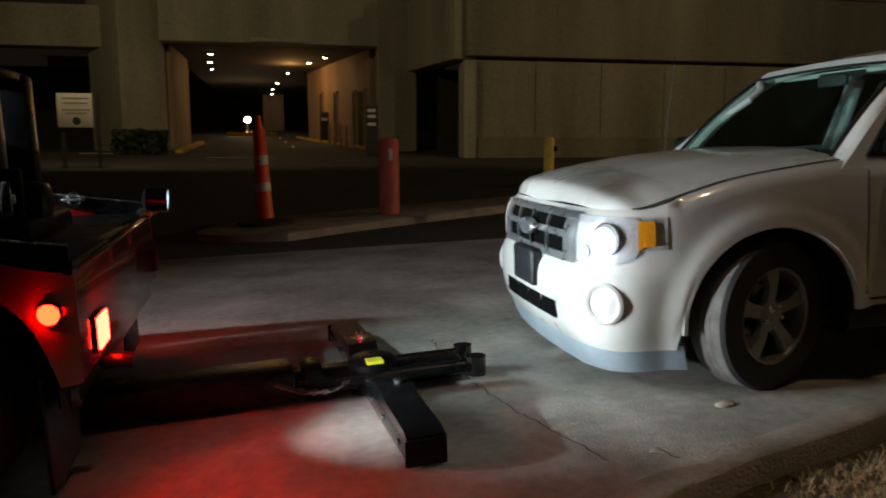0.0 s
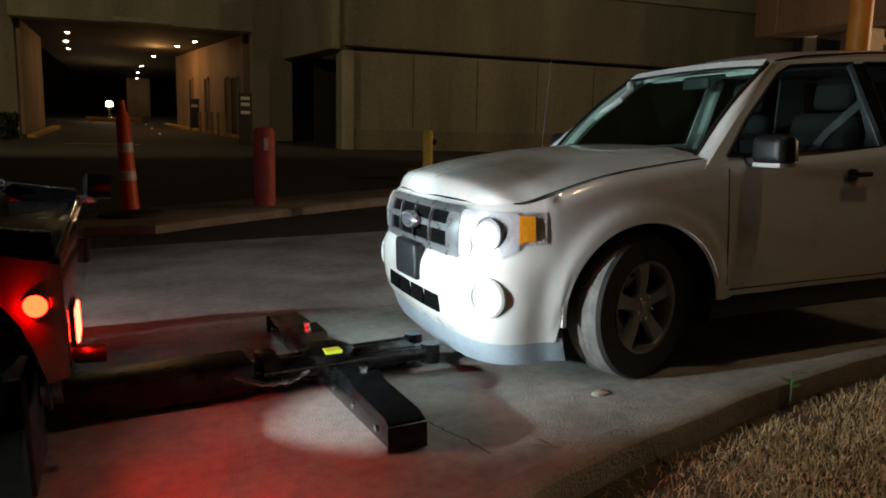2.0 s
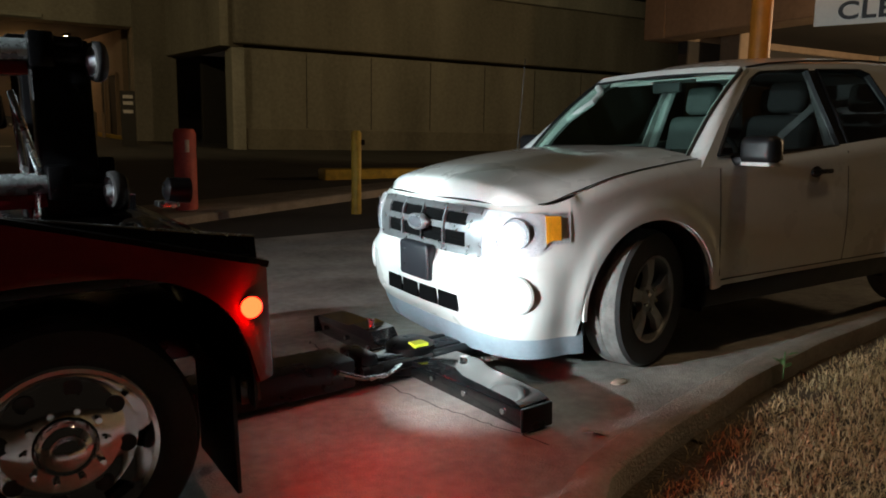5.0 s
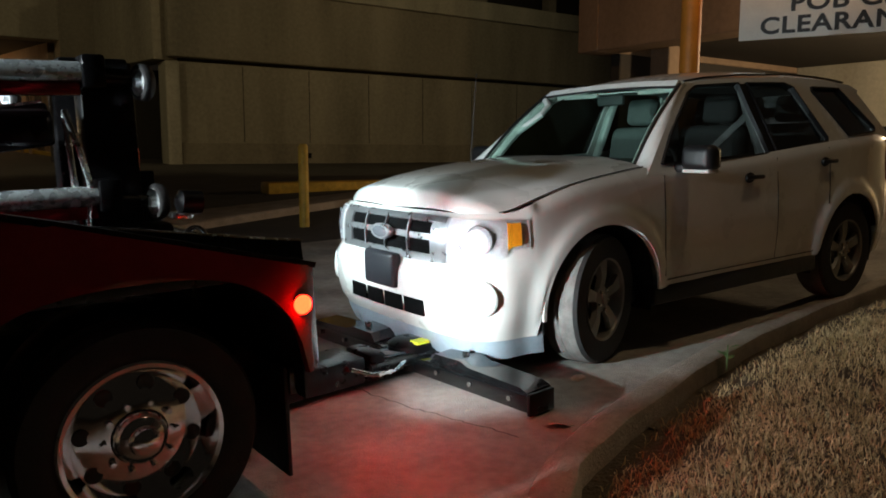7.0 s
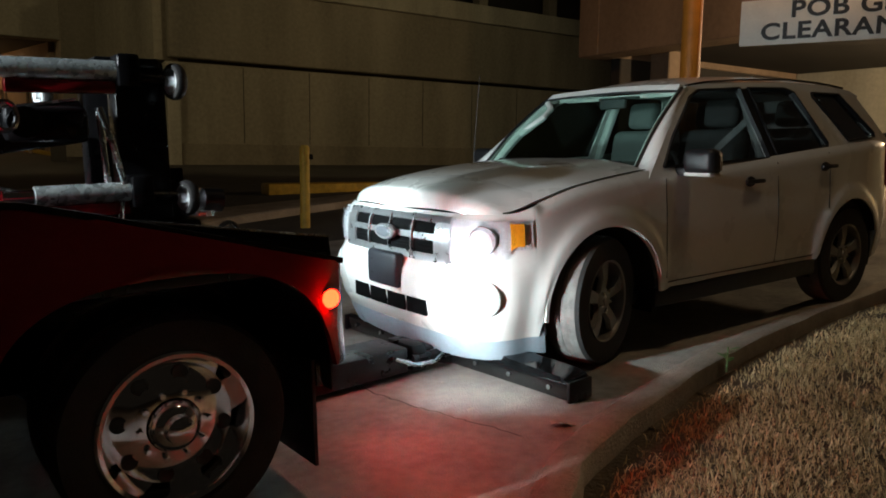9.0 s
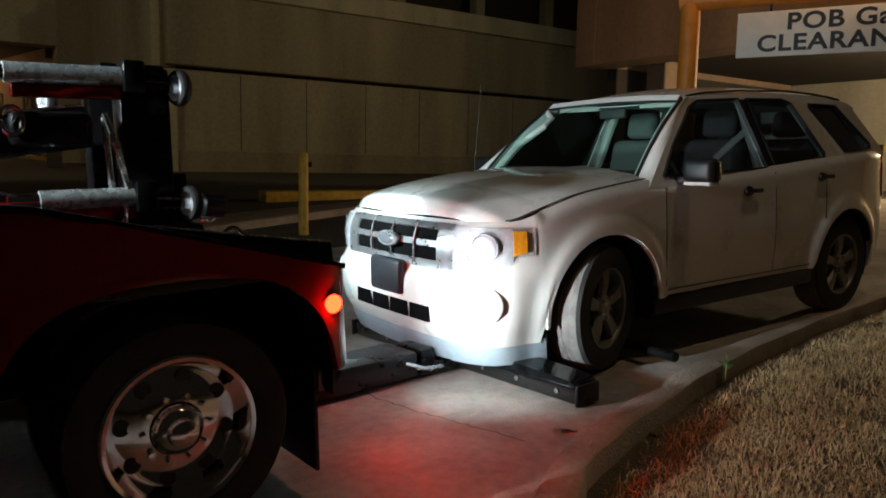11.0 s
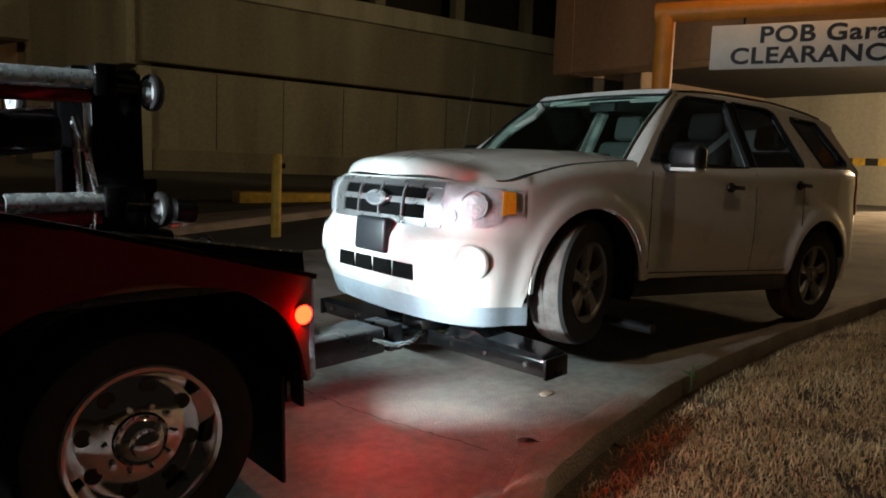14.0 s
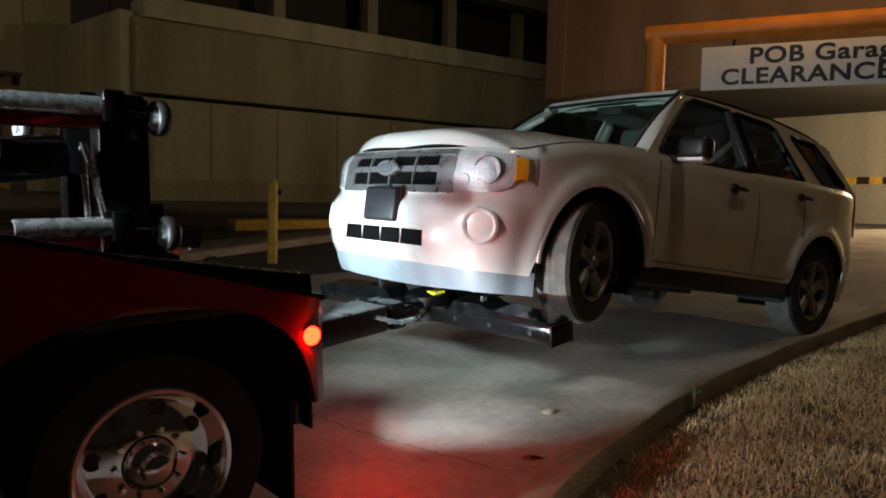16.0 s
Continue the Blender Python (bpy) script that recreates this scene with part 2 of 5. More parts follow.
def sinterp(tab, x):
    """Smooth interpolation."""
    if x <= tab[0][0]:
        return tab[0][1]
    if x >= tab[-1][0]:
        return tab[-1][1]
    for i in range(len(tab) - 1):
        a, p = tab[i]
        b, q = tab[i + 1]
        if x <= b:
            m0 = (q - tab[i - 1][1]) / (b - tab[i - 1][0]) if i else (q - p) / (b - a)
            m1 = (tab[i + 2][1] - p) / (tab[i + 2][0] - a) if i + 2 < len(tab) else (q - p) / (b - a)
            k, h = (x - a) / (b - a), b - a
            return ((2 * k ** 3 - 3 * k * k + 1) * p + (k ** 3 - 2 * k * k + k) * h * m0
                    + (-2 * k ** 3 + 3 * k * k) * q + (k ** 3 - k * k) * h * m1)


def sweep(bm, pts, w, h, up=(0, 0, 1)):
    """Rectangular bar along a line of points: w across, h along up."""
    up = Vector(up)
    pts = [Vector(p) for p in pts]
    rings = []
    for i, p in enumerate(pts):
        d = (pts[min(i + 1, len(pts) - 1)] - pts[max(i - 1, 0)]).normalized()
        s = d.cross(up).normalized()
        u = s.cross(d)
        rings.append([bm.verts.new(p + s * a * w / 2 + u * b * h / 2) for a, b in ((-1, -1), (1, -1), (1, 1), (-1, 1))])
    for p, q in zip(rings, rings[1:]):
        for i in range(4):
            bm.faces.new((p[i], p[(i + 1) % 4], q[(i + 1) % 4], q[i]))
    bm.faces.new(rings[0][::-1])
    bm.faces.new(rings[-1])
    return bm


def pipe(bm, pts, r, n=8):
    pts = [Vector(p) for p in pts]
    rings = []
    for i, p in enumerate(pts):
        d = (pts[min(i + 1, len(pts) - 1)] - pts[max(i - 1, 0)]).normalized()
        q = d.to_track_quat("Z", "Y")
        rings.append([bm.verts.new(p + q @ Vector((r * math.cos(2 * math.pi * k / n), r * math.sin(2 * math.pi * k / n), 0))) for k in range(n)])
    for p, q in zip(rings, rings[1:]):
        for i in range(n):
            bm.faces.new((p[i], p[(i + 1) % n], q[(i + 1) % n], q[i]))
    bm.faces.new(rings[0][::-1])
    bm.faces.new(rings[-1])
    return bm


# ---- ground ----
KERB = [(-3.4, -9.0), (-3.2, -5.5), (-2.85, -3.6), (-2.2, -2.5), (-1.36, -1.78), (-0.93, -1.51), (0.08, -1.20), (1.3, -0.93), (2.68, -0.78), (4.82, -0.62),
        (8.0, -0.5), (13.0, -0.4), (30.0, -0.3)]


def smooth_line(pts, rounds=2):
    for _ in range(rounds):
        out = [pts[0]]
        for a, b in zip(pts, pts[1:]):
            out += [(a[0] * .75 + b[0] * .25, a[1] * .75 + b[1] * .25), (a[0] * .25 + b[0] * .75, a[1] * .25 + b[1] * .75)]
        pts = out + [pts[-1]]
    return pts


KLINE = smooth_line(KERB)


def kerb_side(x, y):
    """Positive on the paved side of the kerb line."""
    best, side = 1e9, 1
    for a, b in zip(KLINE, KLINE[1:]):
        dx, dy = b[0] - a[0], b[1] - a[1]
        k = max(0, min(1, ((x - a[0]) * dx + (y - a[1]) * dy) / (dx * dx + dy * dy)))
        ex, ey = x - a[0] - k * dx, y - a[1] - k * dy
        d = ex * ex + ey * ey
        if d < best:
            best, side = d, dx * ey - dy * ex
    return math.sqrt(best) * (1 if side > 0 else -1)


def ground():
    bm = B()
    xs = [-1500, -300, -90] + [-60 + 3 * i for i in range(15)] + [-15 + 1.0 * i for i in range(46)] + [33, 38, 45, 60, 90, 300, 1500]
    ys = [-1500, -300, -80, -40, -25, -15] + [-10 + 1.0 * i for i in range(36)] + [28, 31, 34, 38, 42, 46, 50, 55, 60, 65, 70, 80, 95, 150, 400, 1500]
    vs = [[bm.verts.new((x, y, ground_z(x, y) - 0.10)) for y in ys] for x in xs]
    for i in range(len(xs) - 1):
        for j in range(len(ys) - 1):
            bm.faces.new((vs[i][j], vs[i + 1][j], vs[i + 1][j + 1], vs[i][j + 1]))
    tagged(part("ground", bm, M_SOIL), "dry brown soil and verge ground", "ground", kind="structure")
    # concrete drive: from the kerb line to y = 5
    bm = B()
    rows = []
    for x, y in KLINE:
        row = []
        for k in range(13):
            f = k / 12
            yy = y + (5.0 - y) * f
            row.append(bm.verts.new((x, yy, ground_z(x, yy))))
        rows.append(row)
    for p, q in zip(rows, rows[1:]):
        for k in range(12):
            bm.faces.new((p[k], q[k], q[k + 1], p[k + 1]))
    bmesh.ops.recalc_face_normals(bm, faces=bm.faces)
    tagged(part("driveway", bm, M_CONC), "pale worn concrete driveway with stains", "driveway", kind="structure")
    # paved apron on the truck's side
    bm = B()
    grid(bm, lambda u, v: (-30 + 26.6 * u, -9 + 14 * v, ground_z(-30 + 26.6 * u, -9 + 14 * v)), 20, 12)
    tagged(part("driveway", bm, M_CONC), "pale worn concrete driveway with stains", "driveway", kind="structure")
    # asphalt lane
    bm = B()

    def lane(u, v):
        x, y = -60 + 100 * u, 5.0 + 90 * v * v
        return (x, y, ground_z(x, y) - 0.004)
    grid(bm, lane, 100, 60)
    tagged(part("road", bm, M_ASPH), "dark worn asphalt road towards the garage", "road", kind="structure")
    # kerb
    segs = [p for p in KLINE if p[0] < 14]
    kerb = thing("kerb", "stained low concrete kerb beside dry grass", "kerb", kind="structure")
    bm = B()
    rings = []
    for i, (x, y) in enumerate(segs):
        a, b = Vector(segs[max(i - 1, 0)]), Vector(segs[min(i + 1, len(segs) - 1)])
        d = (b - a).normalized()
        n = Vector((d.y, -d.x))
        z = ground_z(x, y)
        j = 0.008 * math.sin(i * 2.1) + 0.006 * math.sin(i * 5.3)
        prof = [(-0.02, -0.05), (-0.02, 0.004), (0.0, 0.012), (0.10 + j, 0.016), (0.125 + j, 0.004), (0.135 + j, -0.02), (0.14 + j, -0.14)]
        rings.append([bm.verts.new((x + n.x * o, y + n.y * o, z + h)) for o, h in prof])
    for p, q in zip(rings, rings[1:]):
        for i in range(6):
            bm.faces.new((p[i], p[i + 1], q[i + 1], q[i]))
    part("kerb_edge", bm, M_KERB, kerb)


ground()


def verge():
    """Soil and dry grass on the camera's side of the kerb."""
    bm = B()
    rng = random.Random(5)

    def z_at(x, y):
        d = -kerb_side(x, y) - 0.14
        return ground_z(x, y) - 0.10 + 0.08 * min(1, max(0, d) / 0.5) + 0.02 * noise.noise((x * 2, y * 2, 0))
    xs = [-3.2 + 0.15 * i for i in range(90)]
    ys = [-8 + 0.15 * i for i in range(50)]
    keep = {}
    for x in xs:
        for y in ys:
            if kerb_side(x, y) < -0.05:
                keep[(x, y)] = bm.verts.new((x, y, z_at(x, y)))
    for i in range(len(xs) - 1):
        for j in range(len(ys) - 1):
            q = [keep.get(p) for p in ((xs[i], ys[j]), (xs[i + 1], ys[j]), (xs[i + 1], ys[j + 1]), (xs[i], ys[j + 1]))]
            if all(q):
                bm.faces.new(q)
    tagged(part("verge", bm, M_SOIL), "bare brown soil strip under dry grass", "soil", kind="structure")
    verts, faces = [], []
    count = 0
    while count < 175000:
        x = -3.0 + 10.0 * rng.random() ** 1.3
        y = -5.5 + 5.2 * rng.random()
        d = -kerb_side(x, y)
        if d < 0.20 or rng.random() > min(1, (d - 0.17) / 0.28) or d > 3.4:
            continue
        if noise.noise((x * 3.1, y * 3.1, 4)) < -0.38 and rng.random() < 0.75:
            continue
        z = z_at(x, y)
        a = rng.random() * 6.283
        lean = 0.5 + 1.1 * rng.random()
        ln = 0.022 + 0.045 * rng.random() ** 1.5
        w = 0.0013 + 0.0016 * rng.random()
        dx, dy = math.cos(a), math.sin(a)
        px, py = -dy * w, dx * w
        h1, r1 = ln * 0.55 * math.cos(lean * .5), ln * 0.55 * math.sin(lean * .5)
        h2, r2 = h1 + ln * 0.5 * math.cos(lean * 1.3), r1 + ln * 0.5 * math.sin(lean * 1.3)
        k = len(verts)
        verts += [(x - px, y - py, z), (x + px, y + py, z), (x + dx * r1 + px, y + dy * r1 + py, z + h1), (x + dx * r1 - px, y + dy * r1 - py, z + h1),
                  (x + dx * r2, y + dy * r2, z + max(0.004, h2))]
        faces += [(k, k + 1, k + 2, k + 3), (k + 3, k + 2, k + 4)]
        count += 1
    me = bpy.data.meshes.new("dry_grass")
    me.from_pydata(verts, [], faces)
    tagged(part("dry_grass", me, M_GRASS), "straw-coloured dormant lawn grass beside the kerb", "grass", kind="stuff")


verge()

# ---- the building round the lane ----
def slab(name, lo, hi, material, label, category="wall", m=None, kind="structure", bevel=0.03):
    return tagged(part(name, box(B(), lo, hi, bevel, m, 1), material, smooth=0), label, category, kind=kind)


def building():
    # long wall with an overhanging upper band
    long_wall = thing("wall_north", "long dim concrete garage wall with overhanging upper band", "wall", kind="structure")
    lower = part("lower_wall", box(B(), (7.1, 33.3, -0.5), (62, 34.3, 5.4), 0.03, None, 1), M_WALL, long_wall, smooth=0)
    part("corner_pier", box(B(), (6.75, 33.0, -0.5), (7.4, 34.2, 5.35), 0.04, None, 1), M_CORN, long_wall, "paler corner pier", smooth=0)
    part("upper_band", box(B(), (6.9, 32.9, 5.55), (62, 34.6, 9.05), 0.05, None, 1), M_WALL2, long_wall, smooth=0)
    # Near-black filler in the crease below the overhanging band.
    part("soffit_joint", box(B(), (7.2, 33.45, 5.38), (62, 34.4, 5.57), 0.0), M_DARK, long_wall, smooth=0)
    part("ledge", box(B(), (7.2, 32.7, 9.0), (62, 34.8, 10.05), 0.05, None, 1), M_CORN, long_wall, "pale top ledge", smooth=0)
    part("plinth", box(B(), (7.45, 33.15, -0.5), (62, 33.32, 1.55), 0.02, None, 1), M_WALL2, long_wall, "darker stained plinth", smooth=0)
    me = finish(box(B(), (-0.018, -0.012, 0), (0.018, 0.012, 3.72), 0.0), 0)
    me.materials.append(M_DARK)
    for i in range(13):
        part("panel_joint", me, None, lower, m=pose(10.6 + 3.6 * i, 33.298, 1.6))
    # end face of the upper block, over the pit entrance
    m = pose(6.9, 33.1, 0, 0, 0, 100)
    slab("wall_east", (0.2, -0.6, 5.4), (9.4, 0.6, 9.3), M_WALL, "pale concrete end face over the dark pit entrance", m=m)
    # Near-black pit walls carry the recess shade in their colour.
    slab("wall_pit", (6.6, 38.5, -0.5), (12, 39.0, 5.4), M_DARK, "recess wall under the block, shade put in its near-black colour")
    slab("wall_pit", (11.5, 34.3, -0.5), (12, 39.0, 5.4), M_DARK, "recess wall under the block, shade put in its near-black colour")
    # upper parking level: the dark between the columns is put into the wall's colour
    slab("wall_upper", (7.2, 38.5, 9.8), (62, 39.0, 17), M_DARK, "upper parking level wall, shade put in its near-black colour")
    me = finish(box(B(), (-0.35, -0.35, 0), (0.35, 0.35, 4.0), 0.03), 0)
    me.materials.append(M_WALL2)
    for i in range(8):
        tagged(part("column", me, None, m=pose(15 + 6.0 * i, 35.2, 9.9)), "dim square concrete column on the upper deck", "column", kind="structure", group="upper deck columns")
    slab("wall_upper", (7.2, 33.0, 13.6), (62, 34.4, 17.0), M_WALL, "upper concrete parapet band")
    # drive-through portal
    slab("pillar", (3.4, 40.0, -0.2), (5.6, 42.2, 12), M_WALL2, "broad dark concrete pillar beside the lane", "pillar")
    pillar = slab("pillar", (-1.42, -1.42, -0.5), (1.42, 1.42, 13), M_WALL, "broad two-toned concrete pillar", "pillar", m=pose(-10.5, 41.4, 0, 0, 0, 44))
    slab("beam", (-8.6, 40.2, 6.8), (3.5, 41.4, 13), M_WALL, "deep concrete beam across the lane", "beam")
    # Lane ceiling and under-deck wall: shade put into a near-black colour.
    slab("ceiling_portal", (-9, 41.4, 6.9), (6, 100, 7.4), M_DARK, "garage ceiling over the lane, shade put in its near-black colour", "ceiling")
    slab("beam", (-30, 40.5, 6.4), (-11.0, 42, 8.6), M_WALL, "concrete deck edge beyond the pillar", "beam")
    slab("wall_west", (-30, 52, -0.5), (-11.0, 52.4, 6.4), M_DARK, "wall under the deck, shade put in its near-black colour")
    slab("clearance_board", (-3.75, 40.05, 6.86), (-0.8, 40.17, 7.1), M_CORN, "long pale clearance board on the beam", "sign", kind="object")
    # inner walls
    m = pose(3.4, 42.2, 0, 0, 0, 101)
    inner = slab("wall_inner", (0, -0.3, -0.2), (16.5, 0.3, 6.9), M_BRICKW, "sodium-lit inner wall with doors", m=m)
    slab("wall_inner", (-8.9, 42.0, -0.2), (-8.3, 50.5, 6.9), M_BRICKW, "sodium-lit inner wall of the lane")
    # Near-black wall added to close off the dark at the lane's end.
    slab("wall_far", (-30, 98, 0), (20, 99, 12), M_DARK, "added near-black wall for the unlit far end of the lane")
    slab("wall_far", (-4.2, 86, 2.5), (-1.8, 87, 7.2), M_BRICKW, "reddish lit far wall block")
    # doors in the inner wall
    for k, (d, w) in enumerate(((1.0, 1.3), (3.0, 0.5), (7.4, 0.8), (11.5, 0.9))):
        door = thing("door_%d" % (k + 1), "dark recessed steel door in the lit wall", "door", m=m @ pose(d, 0.31, ground_z(3, 43 + d)), kind="structure")
        part("leaf", box(B(), (0, -0.01, 0), (w, 0.04, 3.5), 0.01), M_DARK, door, smooth=0)
        part("frame", box(box(box(B(), (-0.1, -0.02, 0), (0, 0.1, 3.6)), (w, -0.02, 0), (w + 0.1, 0.1, 3.6)), (-0.1, -0.02, 3.5), (w + 0.1, 0.1, 3.62)), M_BRICKW, door, smooth=0)
    # pedestrian bollards by the doors
    for i in range(5):
        x, y = 2.1 - 0.20 * i * 1.3, 43.2 + 1.5 * i
        b = thing("bollard", "dark steel safety bollard by the garage doors", "bollard", pose(x, y, ground_z(x, y)), "lane bollards")
        part("post", lathe(B(), [(0, 0), (0.09, 0), (0.09, 1.35), (0.06, 1.42), (0, 1.43)], 12, "Z"), M_BRICKW, b)
    # kerbs in the lane
    bm = B()
    sweep(bm, [(3.1, 40.6, ground_z(3, 40) + .08), (2.4, 44, ground_z(2, 44) + .08), (0.4, 54, ground_z(0, 54) + .08), (-0.8, 62, ground_z(0, 62) + .08)], 0.35, 0.2)
    tagged(part("kerb", bm, M_YELLOW), "yellow-painted kerb along the lane", "kerb", kind="structure")
    bm = B()
    sweep(bm, [(-7.6, 38.5, ground_z(-7, 38) + .08), (-7.6, 50, ground_z(-7, 50) + .08)], 0.4, 0.22)
    tagged(part("kerb", bm, M_YELLOW), "yellow-painted kerb along the lane", "kerb", kind="structure")
    bm = B()
    box(bm, (-7.0, 66, 1.7), (-2.6, 69, 2.3), 0.1)
    tagged(part("island_kerb", bm, M_YELLOW), "yellow-edged island in the lane", "kerb", kind="structure")
    bm = B()
    box(bm, (-12.5, 37.8, 0.3), (-8.0, 39.8, 0.75), 0.08)
    tagged(part("planter_kerb", bm, M_CORN), "pale kerb of a planting bed", "kerb", kind="structure")
    # lane marks
    for lo, hi in (((-5.8, 34.0), (-2.6, 34.25)), ((-1.6, 44), (-1.45, 47)), ((-2.0, 52), (-1.85, 55)), ((-2.4, 60), (-2.25, 63))):
        z = ground_z(lo[0], (lo[1] + hi[1]) / 2)
        zb, zt = ground_z(lo[0], lo[1]), ground_z(lo[0], hi[1])
        bm = B()
        vs = [bm.verts.new((lo[0], lo[1], zb + .012)), bm.verts.new((hi[0], lo[1], zb + .012)), bm.verts.new((hi[0], hi[1], zt + .012)), bm.verts.new((lo[0], hi[1], zt + .012))]
        bm.faces.new(vs)
        tagged(part("lane_mark", bm, M_REFLECT, smooth=0), "worn white lane mark on asphalt", "road mark", kind="structure")
    # ceiling lamps
    for x, y in ((-6.4, 46), (-6.9, 51), (-7.2, 56), (0.7, 46.5), (-0.2, 50), (-1.6, 58), (-2.5, 68), (-2.9, 76), (-3.1, 84)):
        l = thing("ceiling_light", "small round glowing garage ceiling light", "light", pose(x, y, 6.86), "garage ceiling lights")
        part("housing", lathe(B(), [(0, 0.05), (0.22, 0.05), (0.22, -0.06), (0.16, -0.07)], 12, "Z"), M_DARK, l)
        part("bulb", lathe(B(), [(0.15, -0.065), (0.1, -0.10), (0, -0.11)], 12, "Z"), G_BULB, l)
    far = thing("post_lamp", "glowing round lamp on a short post", "lamp", pose(-5.2, 67.5, 2.2))
    part("post", tube(B(), (0, 0, 0), (0, 0, 1.0), 0.12), M_DARK, far)
    part("globe", lathe(B(), [(0, 1.0), (0.25, 1.05), (0.3, 1.25), (0.2, 1.45), (0, 1.5)], 12, "Z"), G_FAR, far)
    # column sign by the pillar
    s = thing("ticket_sign", "dark narrow post sign with white bars", "sign", pose(2.4, 35.5, ground_z(2.4, 35.5)))
    part("panel", box(B(), (-0.33, -0.04, 0), (0.33, 0.04, 2.6), 0.02), M_DARK, s)
    for k, z in enumerate((2.25, 1.95, 1.55)):
        part("white_bar", box(B(), (-0.22, -0.06, z), (0.22, -0.041, z + 0.16)), M_REFLECT, s)
    s = thing("ticket_sign", "dark narrow post sign with white bars", "sign", pose(0.9, 52.0, ground_z(0.9, 52)))
    part("panel", box(B(), (-0.33, -0.04, 0), (0.33, 0.04, 2.2), 0.02), M_DARK, s)
    part("white_bar", box(B(), (-0.22, -0.06, 1.6), (0.22, -0.041, 1.8)), M_REFLECT, s)
    # pale board by the pillar
    s = thing("notice_board", "pale notice board on posts with unreadable lines", "sign", pose(-9.35, 25.2, ground_z(-9, 25)))
    part("board", box(B(), (-0.62, -0.03, 1.45), (0.55, 0.03, 2.65), 0.01), M_SIGN, s)
    for x in (-0.5, 0.68):
        part("post", box(B(), (x - 0.06, 0.03, 0), (x + 0.06, 0.13, 2.7)), M_DARK, s)
    for z, w in ((2.45, .45), (2.28, .4), (2.05, .45), (1.93, .35)):
        part("line_bar", box(B(), (-w, -0.036, z), (w, -0.031, z + 0.05)), M_CORN, s)
    part("round_mark", lathe(B(), [(0, -0.036), (0.14, -0.036), (0.14, -0.031)], 20, "Y", (0, 0, 1.68)), M_DARK, s)
    # hedge
    rng = random.Random(3)
    bm = B()
    for i in range(900):
        x, y, z = -10.6 + 2.6 * rng.random(), 36.6 + 1.0 * rng.random(), 0.6 + 1.3 * rng.random() ** 0.8
        a = Euler((rng.random() * 6, rng.random() * 6, rng.random() * 6)).to_matrix()
        bm.faces.new([bm.verts.new(Vector((x, y, z)) + a @ Vector(p)) for p in ((-0.12, -0.07, 0), (0.12, -0.07, 0), (0.14, 0.07, 0), (-0.1, 0.08, 0))])
    tagged(part("hedge", bm, M_BUSH, smooth=0), "dark clipped hedge by the pillar", "hedge", kind="stuff")
    # entrance block behind the car
    slab("wall_entrance", (13.4, -16.0, 4.1), (14.4, 12.0, 12), M_BRICKW, "orange-lit wall over the garage entrance")
    slab("wall_entrance", (13.4, 12.0, 4.1), (30, 12.8, 12), M_BRICKW, "orange-lit side wall of the entrance block")
    # Ceiling and side wall are near-black to hold the shade inside the entrance.
    slab("ceiling_entrance", (14.4, -16, 4.3), (30, 12.0, 4.7), M_DARK, "low ceiling of the garage, shade put in its near-black colour", "ceiling")
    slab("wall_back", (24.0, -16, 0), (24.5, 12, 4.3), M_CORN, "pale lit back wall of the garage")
    slab("wall_side", (14.4, 12.0, 0), (30, 12.4, 4.1), M_DARK, "side wall of the garage, shade put in its near-black colour")
    for y in (11.2, -5.5):
        slab("column", (15.2, y - 0.35, 0), (16.0, y + 0.35, 4.3), M_BRICKW, "square entrance column", "column")
    bar = thing("barrier_bar", "yellow and black striped clearance beam", "barrier", pose(19.0, 0, ground_z(14, 0)))
    for i in range(44):
        y = -6 + 0.34 * i
        part("stripe", box(B(), (-0.05, y, 1.22), (0.05, y + 0.34, 1.42)), M_YELLOW if i % 2 else M_INK, bar, smooth=0)
    for y in (-6, 8.8):
        part("post", box(B(), (-0.08, y, 0), (0.08, y + 0.15, 1.5)), M_YELLOW, bar, smooth=0)


building()


def clearance_frame():
    m = pose(6.16, 3.30, ground_z(6.16, 3.3), 0, 0, -65.3) @ Matrix.Scale(0.825, 4)
    f = thing("clearance_bar", "orange pipe frame with a white hanging clearance sign", "clearance bar", m)
    part("post", tube(B(), (0, 0, 0), (0, 0, 4.09), 0.17, n=24), M_ORANGE, f)
    part("post", tube(B(), (8.4, 0, -0.2), (8.4, 0, 4.09), 0.17, n=24), M_ORANGE, f)
    part("top_beam", tube(B(), (-0.17, 0, 4.06), (8.57, 0, 4.06), 0.17, n=24), M_ORANGE, f)
    sign = part("sign_board", box(B(), (0.80, -0.04, 3.04), (5.6, 0.0, 3.78), 0.008), M_SIGN, f, "white sheet sign with black letters")
    for x in (1.3, 5.0):
        part("hanger", box(B(), (x, -0.03, 3.77), (x + 0.04, 0.0, 3.94)), M_BLACKM, f)
    for text, x, z, size in (("POB Garage", 1.57, 3.47, 0.37), ("CLEARANCE", 1.13, 3.13, 0.37)):
        cu = bpy.data.curves.new("letters", "FONT")
        cu.body, cu.size, cu.extrude = text, size, 0.004
        cu.space_character = 1.08
        ob = new("letters", cu)
        ob.parent = f
        ob.matrix_local = pose(x, -0.046, z, 90, 0, 0) @ Matrix.Diagonal((1.16, 1, 1, 1))
        cu.offset = 0.010
        cu.materials.append(M_INK)


clearance_frame()


